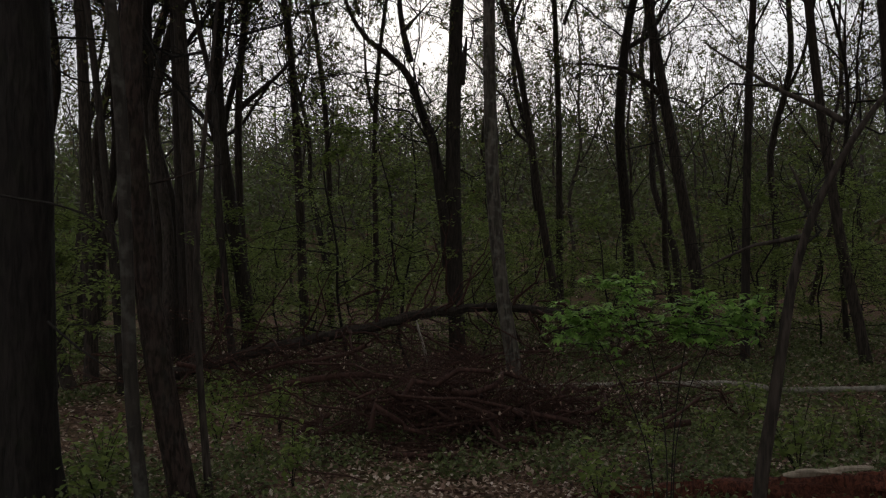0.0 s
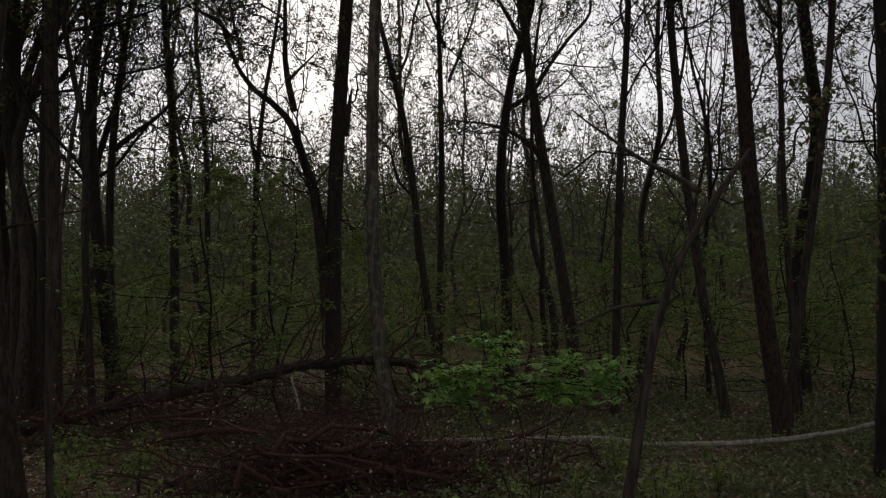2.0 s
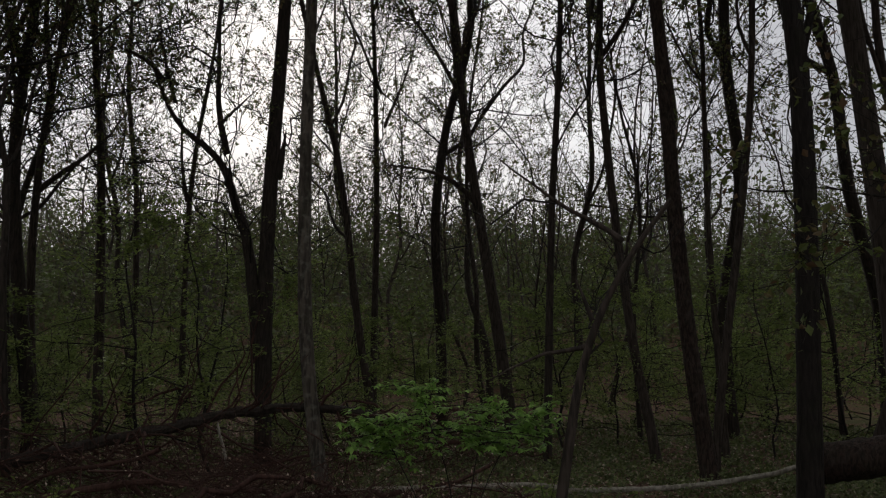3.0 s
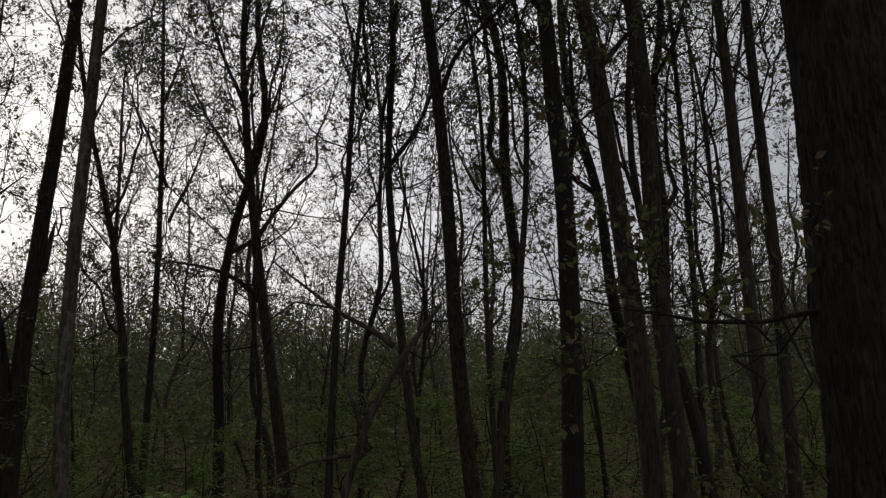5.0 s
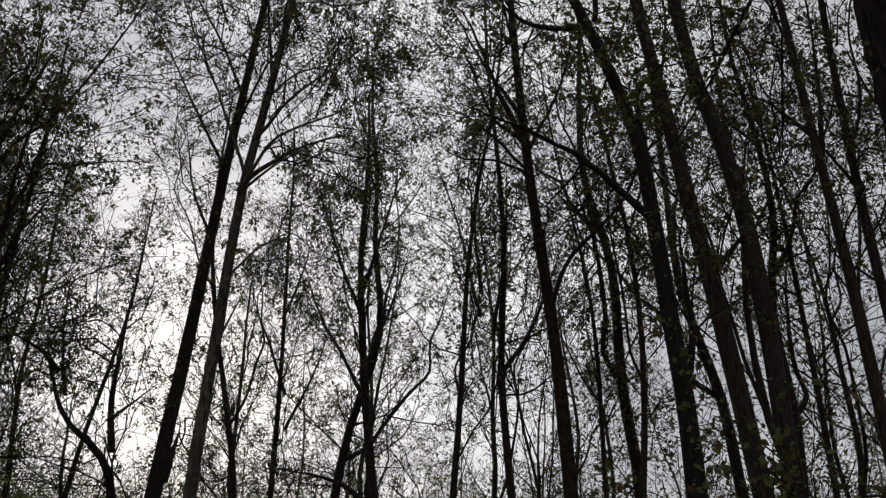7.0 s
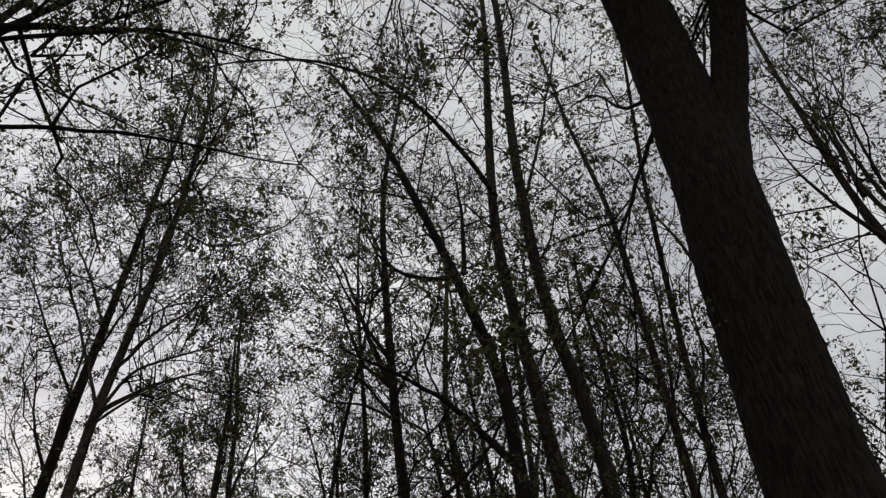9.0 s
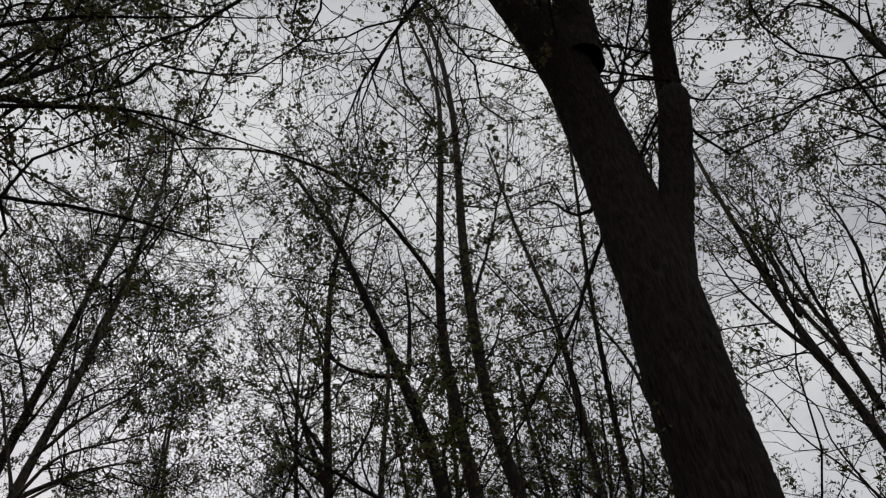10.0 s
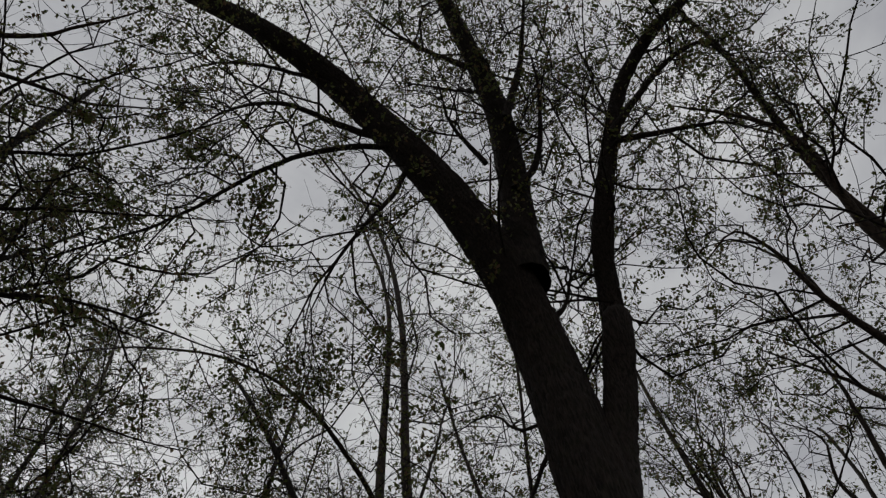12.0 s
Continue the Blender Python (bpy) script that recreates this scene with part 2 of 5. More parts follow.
def sprout(P, R, count, rng, t0, t1, share, angle, up, n=5, thick=0.55, wob=0.06, least=0.0, most=9.0, even=0.0):
    """Side shoots on rods: count per rod, their length as a share of the rod's, leaving at an angle and bending up."""
    N = len(P)
    num = rng.poisson(count, N) if np.ndim(count) == 0 else np.asarray(count)
    who = np.repeat(np.arange(N), num)
    if not len(who):
        return np.zeros((0, n, 3)), np.zeros((0, n))
    first = np.repeat(np.cumsum(num) - num, num)
    t = t0 + (t1 - t0) * (np.arange(len(who)) - first + rng.random(len(who))) / np.repeat(num, num)
    at, way, rad = along(P, R, who, t)
    full = np.linalg.norm(np.diff(P, axis=1), axis=2).sum(1)[who]
    side = unit(np.cross(way, rng.normal(size=way.shape)))
    a = np.radians(angle * rng.uniform(0.7, 1.25, len(who)))[:, None]
    d = unit(way * np.cos(a) + side * np.sin(a))
    length = np.clip((even or share * full) * (1.15 - 0.75 * t) * rng.uniform(0.55, 1.25, len(who)), least, most)
    s = np.linspace(0, 1, n)[None, :, None]
    lift = np.array([0, 0, 1.0])[None, None, :] * up
    Q = at[:, None] + length[:, None, None] * (d[:, None] * s + lift * s**2)
    Q = Q + np.cumsum(rng.normal(size=Q.shape), axis=1) * wob * length[:, None, None] * (s > 0) * 0.5
    Q = Q + (unit(rng.normal(size=d.shape)) * 0.3)[:, None] * s**2 * length[:, None, None]
    if n > 4:
        beat, late = rng.uniform(4, 9, (len(who), 1, 1)), rng.uniform(0, 6.3, (len(who), 1, 1))
        Q = Q + (unit(rng.normal(size=d.shape)) * 0.06)[:, None] * (np.sin(beat * s + late) - np.sin(late)) * length[:, None, None]
    r0 = np.minimum(rad * thick, 0.0066 * length + 0.0026)
    return Q, r0[:, None] * np.linspace(1, 0.3, n)[None, :]


def blades(at, rng, size, droop=0.4, flat=0.0):
    """Leaves: four-cornered blades, folded a little along the middle."""
    N = len(at)
    d = rng.normal(size=(N, 3))
    d[:, 2] = d[:, 2] * (1 - flat) - droop
    d = unit(d)
    up = rng.normal(size=(N, 3)) * (1 - flat)
    up[:, 2] += 0.8 + flat * 2
    w = unit(np.cross(d, up))
    nrm = np.cross(w, d)
    L = (size * rng.uniform(0.6, 1.3, N))[:, None]
    a = at
    m = at + d * L * 0.5
    V = np.stack([a, m + w * L * 0.32 + nrm * L * 0.08, at + d * L - nrm * L * 0.1, m - w * L * 0.32 + nrm * L * 0.08], 1).reshape(-1, 3)
    i = np.arange(N)[:, None] * 4
    return V, np.concatenate([i + [0, 1, 2], i + [0, 2, 3]], 0)


def tufts(at, rng, size, each=3):
    """Young leaves in small tufts that open out from one bud."""
    who = np.repeat(np.arange(len(at)), each)
    return blades(at[who] + rng.normal(size=(len(who), 3)) * size * 0.55, rng, size, 0.25)


def specks(at, rng, size, droop=0.3, flat=0.0):
    """Leaves seen from far off: small three-cornered blades."""
    N = len(at)
    d = rng.normal(size=(N, 3))
    d[:, 2] = d[:, 2] * (1 - flat) - droop
    d = unit(d)
    up = rng.normal(size=(N, 3)) * (1 - flat)
    up[:, 2] += 0.8 + flat * 2
    w = unit(np.cross(d, up))
    L = (size * rng.uniform(0.6, 1.35, N))[:, None]
    V = np.stack([at, at + d * L * 0.8 + w * L * 0.36, at + d * L - w * L * 0.3], 1).reshape(-1, 3)
    return V, np.arange(3 * N).reshape(-1, 3)


def gather(bits):
    V, F, k = [], [], 0
    for v, f in bits:
        V.append(v), F.append(f + k)
        k += len(v)
    return np.vstack(V), np.vstack(F)


def tile_noise(rng, nu, nv):
    """A random lattice for smooth noise that closes on itself round the trunk."""
    g = rng.random((nv, nu))

    def f(u, v):
        x, y = (u % 1.0) * nu, np.clip(v, 0, 0.9999) * (nv - 1)
        i, j = x.astype(int) % nu, y.astype(int)
        fx, fy = x - np.floor(x), y - j
        fx, fy = fx * fx * (3 - 2 * fx), fy * fy * (3 - 2 * fy)
        i2, j2 = (i + 1) % nu, np.minimum(j + 1, nv - 1)
        return (g[j, i] * (1 - fx) + g[j, i2] * fx) * (1 - fy) + (g[j2, i] * (1 - fx) + g[j2, i2] * fx) * fy
    return f


def bark_tube(path, radii, sides, rng, ridge, ridges, flare=0.0, foot=0.22):
    """A trunk whose bark stands out in upright plates; its foot flares into root swellings."""
    n = len(path)
    V, F = tubes(path[None], radii[None], sides)
    axis = np.repeat(path, sides, axis=0)
    out = unit(V - axis)
    u = np.tile(np.arange(sides) / sides, n)
    run = np.concatenate([[0], np.cumsum(np.linalg.norm(np.diff(path, axis=0), axis=1))])
    v = np.repeat(run / run[-1], sides)
    a = tile_noise(rng, ridges, max(4, int(run[-1] * 7)))(u, v)
    b = tile_noise(rng, ridges * 2, max(4, int(run[-1] * 18)))(u, v)
    c = tile_noise(rng, 5, max(4, int(run[-1] * 1.6)))(u, v)
    plate = np.clip(np.abs(a - 0.5) * 4, 0, 1) * 0.75 + b * 0.4 - 0.6
    rr = np.repeat(radii, sides)
    lift = ridge * plate + 0.10 * rr * (c - 0.5)
    h = np.repeat(path[:, 2] - path[0, 2], sides)
    roots = 1 + 0.5 * np.cos(2 * np.pi * u * 5 + 1.0) + 0.3 * np.cos(2 * np.pi * u * 3 + 2.0)
    lift = lift + flare * rr * roots * np.exp(-h / foot)
    return V + out * lift[:, None], F


# ---------------------------------------------------------------- ground
def make_ground():
    s = np.linspace(-1, 1, 181)
    g = np.sign(s) * (np.abs(s) * 22 + np.abs(s) ** 5 * 480)
    X, Y = np.meshgrid(g, g + 4.0)
    rng = np.random.default_rng(3)
    Z = height(X, Y) + rng.normal(size=X.shape) * 0.012
    n = len(s)
    i = np.arange(n * n).reshape(n, n)
    F = np.stack([i[:-1, :-1], i[:-1, 1:], i[1:, 1:], i[1:, :-1]], -1).reshape(-1, 4)
    ob = new("ground", rebuild("ground", np.stack([X, Y, Z], -1).reshape(-1, 3), F, SOIL))
    tagged(ob, "forest floor of dark soil under brown leaf litter", "ground", "", "structure")


make_ground()


# ---------------------------------------------------------------- trees
def finish_trunk(path, top, rng):
    """Brings the line down to the floor and, if it ends below top, on up to it."""
    p = np.asarray(path, float)
    way = unit(p[1] - p[0])
    floor = float(height(p[0, 0], p[0, 1]))
    if p[0, 2] > floor + 0.15:
        lean = np.clip(way[:2] / max(way[2], 0.3), -0.12, 0.12) * 0.5
        foot = np.array([*(p[0, :2] - lean * (p[0, 2] - floor)), floor - 0.12])
        p = np.vstack([foot, p])
    else:
        p[0, 2] = floor - 0.12
    while p[-1, 2] < top:
        d = unit(p[-1] - p[-2])
        d = unit(d * 0.75 + np.array([0, 0, 0.3]) + rng.normal(size=3) * 0.09)
        p = np.vstack([p, p[-1] + d * min(1.6, top - p[-1, 2] + 0.3)])
    return p


def fork(at, way, r, length, rng):
    """A stem that parts from the trunk, swings out and turns up again."""
    side = unit(np.cross(way, rng.normal(size=3)))
    s = np.linspace(0, 1, 9)[:, None]
    q = at + length * (way * 0.9 * s + side * (0.5 * s - 0.18 * s**2) + np.array([0, 0, 0.12]) * s**2)
    q[1:] += np.cumsum(rng.normal(size=(8, 3)) * 0.055, axis=0) * length * 0.4
    q = smooth_path(q, 0.35)
    return q, r * np.linspace(1, 0.25, len(q))


CROWN = {"S": (7, 0.9, 0.05), "M": (23, 1.5, 0.068), "L": (20, 2.0, 0.058)}


def tree(label, r, top, crown, path, limbs=(), bark=None, seed=0, fine=0.0, group="woodland trees", leaf=1.0, low=0.36, taper=(1.15, 0.82), dens=1.0, flare=0.22, twig=1.0, bough=1.0, own=1.0):
    """A woodland tree: a trunk, its main limbs, the finer branches, and small young leaves."""
    rng = np.random.default_rng(seed)
    bark = bark or BARK
    p = finish_trunk(path, top, rng)
    p[1:-1] = 0.25 * p[:-2] + 0.5 * p[1:-1] + 0.25 * p[2:]
    root = empty("tree", label, "tree", group, tuple(p[0]))
    o = p[0].copy()
    p = p - o
    line = smooth_path(p, 0.05 if fine > 0.012 else 0.09 if fine else 0.4)
    run = np.concatenate([[0], np.cumsum(np.linalg.norm(np.diff(line, axis=0), axis=1))])
    s = run / run[-1]
    rad = r * (1 - taper[1] * s ** taper[0]) + 0.006
    if fine:
        V, F = bark_tube(line, rad, 170 if fine > 0.012 else 72, rng, fine, 62 if fine > 0.012 else 26, flare, 0.1 + 0.6 * flare)
    else:
        V, F = bark_tube(line, rad, 14, rng, 0.0, 8, 0.22)
    child("trunk", rebuild("trunk", V, F, bark), root)
    rods = [(line, rad)]
    for lr, lp in limbs:
        q = smooth_path(np.asarray(lp, float) - o, 0.2)
        q[1:] += np.cumsum(rng.normal(size=(len(q) - 1, 3)) * 0.008, axis=0)
        t = np.linspace(0, 1, len(q))
        lrad = lr * (1 - (0.72 if lr > 0.15 else 0.92) * t) + 0.003
        if fine and lr > 0.1:
            V, F = bark_tube(smooth_path(np.asarray(lp, float) - o, 0.06), np.interp(np.linspace(0, 1, len(smooth_path(np.asarray(lp, float) - o, 0.06))), t, lrad), 64, rng, fine * 0.8, 22)
        else:
            V, F = tubes(q[None], lrad[None], 9)
        child("limb", rebuild("limb", V, F, bark), root)
        rods.append((q, lrad))
    if crown == "M" and not limbs:
        for at, share_r in ((rng.uniform(0.42, 0.55), 0.55), (rng.uniform(0.58, 0.72), 0.6)):
            k = int(at * (len(line) - 1))
            q, qr = fork(line[k], unit(line[k + 1] - line[k]), rad[k] * share_r, rng.uniform(3.5, 6.0), rng)
            child("limb", rebuild("limb", *tubes(q[None], qr[None], 8), bark), root)
            rods.append((q, qr))
    # finer wood grows from the trunk's upper part and from the limbs
    num, share, size = CROWN[crown]
    K = 12
    P1, R1 = [], []
    for k, (q, qr) in enumerate(rods):
        t = np.linspace(low if k == 0 else 0.25, 1, K)
        x = np.linspace(0, 1, len(q))
        P1.append(np.stack([np.interp(t, x, q[:, c]) for c in range(3)], -1))
        R1.append(np.interp(t, x, qr))
    P0, R0 = np.array(P1), np.array(R1)
    lens = np.linalg.norm(np.diff(P0, axis=1), axis=2).sum(1)
    cnt = np.maximum(2, (dens * num * lens / 6.0)).astype(int)
    cnt[R0[:, 0] < 0.016] = 0
    cnt[0] = max(1, int(cnt[0] * own))
    steep, lift = (60, 0.08) if crown == "L" else (44, 0.3)
    A, RA = sprout(P0, R0, cnt, rng, 0.0, 1.0, 0, steep, lift, 8, 0.6, 0.11, 0.5, 9.0, share * 1.25)
    B, RB = sprout(A, RA, 7.0, rng, 0.1, 1.0, 0.5, 54, 0.1, 5, 0.6, 0.1, 0.25, 1.5)
    C, RC = sprout(B, RB, 4.0, rng, 0.12, 1.0, 0.45, 56, 0.05, 2, 0.7, 0.12, 0.1, 0.42)
    RA, RB = RA * bough, RB * (0.5 + 0.5 * bough)
    RB, RC = np.maximum(RB, 0.0032 * twig), np.maximum(RC, 0.0022 * twig)
    child("branchwork", rebuild("branchwork", *gather([tubes(A, RA, 4), tubes(B, RB, 3), tubes(C, RC, 3)]), TWIG), root, "dark bare twigs", "stuff")
    w = rng.integers(0, len(C), int(len(C) * (1.5 if crown == 'L' else 1.1) * leaf))
    at = along(C, RC, w, rng.uniform(0.45, 1.0, len(w)))[0] + rng.normal(size=(len(w), 3)) * 0.02
    V, F = tufts(at, rng, size, 3)
    child("crown", rebuild("crown", V, F, LEAF, False), root, "small sparse young spring leaves", "stuff")
    return root


boughs = []
boughs.append((0.06, [(-2.13, 5.98, 8.89), (-1.46, 6.19, 10.09), (-0.87, 6.32, 10.68), (-0.10, 6.39, 11.26), (1.14, 6.32, 11.37)]))
boughs.append((0.06, [(-1.83, 6.09, 8.77), (-1.48, 6.19, 10.13), (-1.10, 6.28, 11.25), (-0.72, 6.34, 12.31), (-0.24, 6.39, 13.84)]))
boughs.append((0.032, [(-2.80, 5.73, 9.97), (-2.19, 5.23, 10.20), (-1.43, 4.53, 10.50), (-0.70, 4.08, 10.56), (-0.07, 3.42, 10.63), (0.55, 2.70, 10.63)]))
boughs.append((0.032, [(-2.81, 5.74, 8.93), (-2.09, 5.41, 9.16), (-1.02, 4.64, 9.64), (-0.12, 4.12, 9.77), (0.85, 3.55, 9.78)]))
boughs.append((0.032, [(-2.81, 5.73, 7.98), (-1.69, 5.44, 8.47), (-0.54, 4.98, 8.86), (0.15, 4.70, 8.93), (0.96, 4.51, 8.86), (1.64, 4.34, 8.72)]))
boughs.append((0.032, [(-2.80, 5.75, 12.01), (-2.24, 5.13, 12.09), (-1.86, 4.43, 12.12), (-1.52, 3.75, 12.08), (-0.95, 3.00, 12.05)]))
boughs.append((0.032, [(-2.75, 5.72, 7.16), (-1.53, 5.62, 7.55), (-0.01, 5.27, 7.92), (0.94, 5.05, 7.90), (1.57, 4.83, 7.79)]))
boughs.append((0.008, [(-2.74, 5.78, 3.27), (-2.51, 5.89, 3.28), (-2.16, 6.03, 3.27)]))
boughs.append((0.007, [(-2.72, 5.79, 3.16), (-2.64, 5.83, 3.03), (-2.51, 5.89, 2.98), (-2.28, 5.98, 3.01)]))
boughs.append((0.006, [(-2.76, 5.22, 2.12), (-2.41, 5.13, 2.05), (-2.13, 5.00, 1.94), (-1.88, 4.85, 1.81)]))
boughs.append((0.006, [(-2.52, 5.34, 1.32), (-2.25, 5.18, 1.15), (-1.95, 5.03, 0.99)]))
tree('thick straight dark-barked tree with flared roots', 0.19, 19, 'L',
     [(-2.86, 5.73, 0.25), (-2.86, 5.73, 0.80), (-2.86, 5.72, 1.96), (-2.84, 5.73, 3.52)], limbs=boughs, bark=BARK_BLACK, fine=0.01, dens=0.7, flare=0.5, bough=1.3, seed=100)
tree('slim pale smooth-barked tree beside a shaggy one', 0.036, 11, 'S',
     [(-1.79, 4.99, 0.26), (-1.84, 4.97, 0.63), (-1.87, 4.96, 1.10), (-1.86, 4.96, 1.56), (-1.88, 4.96, 1.97), (-1.90, 4.95, 2.57), (-1.92, 4.94, 3.25)], bark=BARK_SLIM, fine=0.003, seed=101)
boughs = []
boughs.append((0.009, [(-2.05, 5.64, 2.21), (-1.79, 5.73, 2.29), (-1.50, 5.81, 2.39)]))
tree('leaning tree with shaggy peeling bark', 0.08, 17, 'M',
     [(-1.75, 5.74, 0.05), (-1.87, 5.70, 0.56), (-1.95, 5.67, 1.10), (-2.01, 5.65, 1.63), (-2.06, 5.64, 2.21), (-2.10, 5.62, 2.89), (-2.11, 5.62, 3.47)], limbs=boughs, bark=BARK_ROUGH, fine=0.0118, twig=1.25, seed=102)
tree('slender grey-barked woodland tree with sparse young leaves', 0.118, 18, 'M',
     [(-3.94, 13.43, 0.40), (-4.00, 13.42, 1.94), (-4.06, 13.40, 3.30), (-4.09, 13.39, 4.67), (-4.21, 13.35, 6.03)], twig=1.3, seed=103)
tree('thin dark sapling stem rising from leaf litter', 0.022, 3.4, 'S',
     [(-1.67, 5.97, -0.01), (-1.72, 5.96, 0.59), (-1.75, 5.95, 1.15), (-1.76, 5.95, 1.75), (-1.73, 5.95, 2.23)], leaf=0.02, low=0.6, seed=104)
tree('tall grey-barked woodland tree with sparse young leaves', 0.139, 14.9, 'M',
     [(-3.80, 16.57, 0.22), (-3.95, 16.53, 1.44), (-4.15, 16.49, 2.78), (-4.32, 16.44, 4.23), (-4.45, 16.41, 5.80), (-4.31, 16.44, 7.04)], bark=BARK_DARK, twig=1.3, seed=105)
boughs = []
boughs.append((0.06, [(-4.09, 17.01, 4.96), (-3.58, 17.13, 5.49), (-3.10, 17.22, 5.95), (-2.55, 17.31, 6.82)]))
tree('slender grey-barked woodland tree with sparse young leaves', 0.084, 14.9, 'M',
     [(-3.84, 17.07, 0.29), (-4.06, 17.02, 1.67), (-4.15, 17.00, 3.51), (-4.13, 17.00, 5.36), (-3.98, 17.04, 7.00)], limbs=boughs, twig=1.3, seed=106)
tree('slender grey-barked woodland tree with sparse young leaves', 0.104, 15.8, 'M',
     [(-3.10, 18.75, 0.45), (-3.17, 18.73, 2.41), (-3.21, 18.73, 4.44), (-3.29, 18.71, 6.48), (-3.48, 18.68, 7.76)], twig=1.3, seed=107)
tree('slender grey-barked woodland tree with sparse young leaves', 0.091, 15.8, 'M',
     [(-3.19, 23.79, 0.61), (-3.16, 23.79, 4.23), (-3.24, 23.78, 6.49), (-3.45, 23.75, 7.95), (-3.72, 23.71, 9.40)], twig=1.3, seed=108)
boughs = []
boughs.append((0.05, [(-1.69, 20.93, 5.60), (-1.86, 20.92, 6.74), (-1.93, 20.91, 8.46)]))
boughs.append((0.05, [(-3.08, 13.54, 6.86), (-2.64, 13.39, 7.74), (-2.47, 13.16, 8.17), (-2.20, 12.96, 8.53), (-1.99, 12.75, 8.98)]))
boughs.append((0.05, [(-2.98, 13.56, 7.08), (-2.66, 13.12, 8.31), (-2.62, 12.62, 8.66), (-2.50, 12.14, 9.22), (-2.27, 11.67, 10.37)]))
boughs.append((0.04, [(-2.98, 13.56, 7.08), (-2.48, 13.16, 9.34), (-1.87, 12.77, 9.40), (-1.25, 12.35, 9.39), (-0.55, 11.91, 9.27)]))
tree('slender grey-barked woodland tree with sparse young leaves', 0.075, 14.1, 'M',
     [(-1.65, 20.93, 0.50), (-1.66, 20.93, 2.76), (-1.69, 20.93, 5.31), (-1.56, 20.94, 6.74), (-1.33, 20.96, 8.46)], limbs=boughs, twig=1.3, dens=0.35, seed=109)
boughs = []
boughs.append((0.13, [(0.12, 14.50, 1.69), (0.07, 14.50, 2.53), (-0.10, 14.50, 3.76), (-0.33, 14.50, 4.45), (-0.65, 14.49, 5.18), (-1.34, 14.44, 5.74), (-1.64, 14.41, 6.33), (-1.90, 14.37, 7.01)]))
boughs.append((0.09, [(0.35, 14.49, 4.85), (0.47, 14.49, 5.72)]))
boughs.append((0.03, [(0.42, 14.44, 9.50), (0.06, 14.44, 10.31), (-0.15, 14.43, 11.18), (-0.37, 14.42, 12.08)]))
boughs.append((0.05, [(-1.57, 14.32, 6.41), (-1.76, 14.30, 6.67), (-2.00, 14.26, 6.80), (-2.37, 14.20, 6.94)]))
boughs.append((0.06, [(-0.50, 14.42, 5.23), (-0.65, 14.41, 6.16), (-0.65, 14.41, 7.38), (-0.58, 14.41, 8.60)]))
boughs.append((0.03, [(-0.58, 14.41, 5.78), (-0.33, 14.43, 6.10), (-0.02, 14.43, 6.44)]))
boughs.append((0.03, [(-1.37, 14.35, 6.05), (-1.57, 14.33, 7.00), (-1.69, 14.31, 8.24)]))
boughs.append((0.03, [(0.67, 14.39, 12.73), (-0.07, 14.26, 14.10), (-0.94, 14.09, 15.41), (-1.51, 13.90, 16.82)]))
boughs.append((0.03, [(0.55, 14.39, 10.90), (-0.27, 14.39, 12.32), (-0.95, 14.36, 13.48), (-1.73, 14.28, 14.50)]))
boughs.append((0.03, [(0.60, 14.39, 11.81), (1.07, 14.04, 13.43), (1.74, 13.64, 14.68), (2.14, 13.25, 15.95)]))
tree('tall forked tree with a broken stub and a bent side stem', 0.14, 22, 'L',
     [(0.23, 14.50, -0.01), (0.18, 14.50, 2.18), (0.20, 14.50, 4.15), (0.29, 14.50, 5.63), (0.41, 14.49, 7.49), (0.47, 14.49, 9.29), (0.54, 14.43, 10.94), (0.66, 14.43, 12.64), (0.83, 14.42, 15.54)], limbs=boughs, bark=BARK_DARK, dens=1.6, low=0.62, leaf=1.1, twig=1.2, seed=110)
boughs = []
boughs.append((0.045, [(0.75, 11.52, 8.79), (1.01, 11.51, 9.21), (1.68, 11.45, 9.77), (2.57, 11.30, 10.23)]))
boughs.append((0.022, [(0.81, 11.52, 8.80), (1.16, 11.23, 9.07), (1.62, 10.92, 9.29), (2.07, 10.58, 9.50)]))
boughs.append((0.02, [(1.01, 11.51, 10.69), (1.43, 11.27, 11.11), (2.03, 10.99, 11.30), (2.44, 10.71, 11.57)]))
boughs.append((0.02, [(0.71, 11.53, 7.16), (1.19, 11.70, 7.90), (1.86, 11.83, 8.51)]))
boughs.append((0.02, [(0.72, 11.53, 6.18), (0.90, 11.52, 6.64), (1.07, 11.51, 7.21)]))
boughs.append((0.03, [(1.09, 11.46, 11.85), (1.09, 11.23, 12.77), (1.49, 10.95, 13.95), (1.98, 10.64, 15.11)]))
boughs.append((0.03, [(0.85, 11.48, 9.69), (1.41, 11.13, 10.58), (2.11, 10.72, 11.14), (2.83, 10.25, 11.82)]))
boughs.append((0.028, [(1.02, 11.47, 10.94), (0.78, 11.58, 12.52), (0.65, 11.69, 13.62), (0.15, 11.80, 15.00)]))
boughs.append((0.03, [(0.71, 11.48, 8.71), (1.19, 11.08, 9.59), (2.09, 10.59, 9.97), (2.68, 10.08, 10.26)]))
boughs.append((0.026, [(0.76, 11.48, 9.11), (0.13, 11.73, 10.68), (-0.52, 11.95, 12.12), (-1.00, 12.15, 13.55)]))
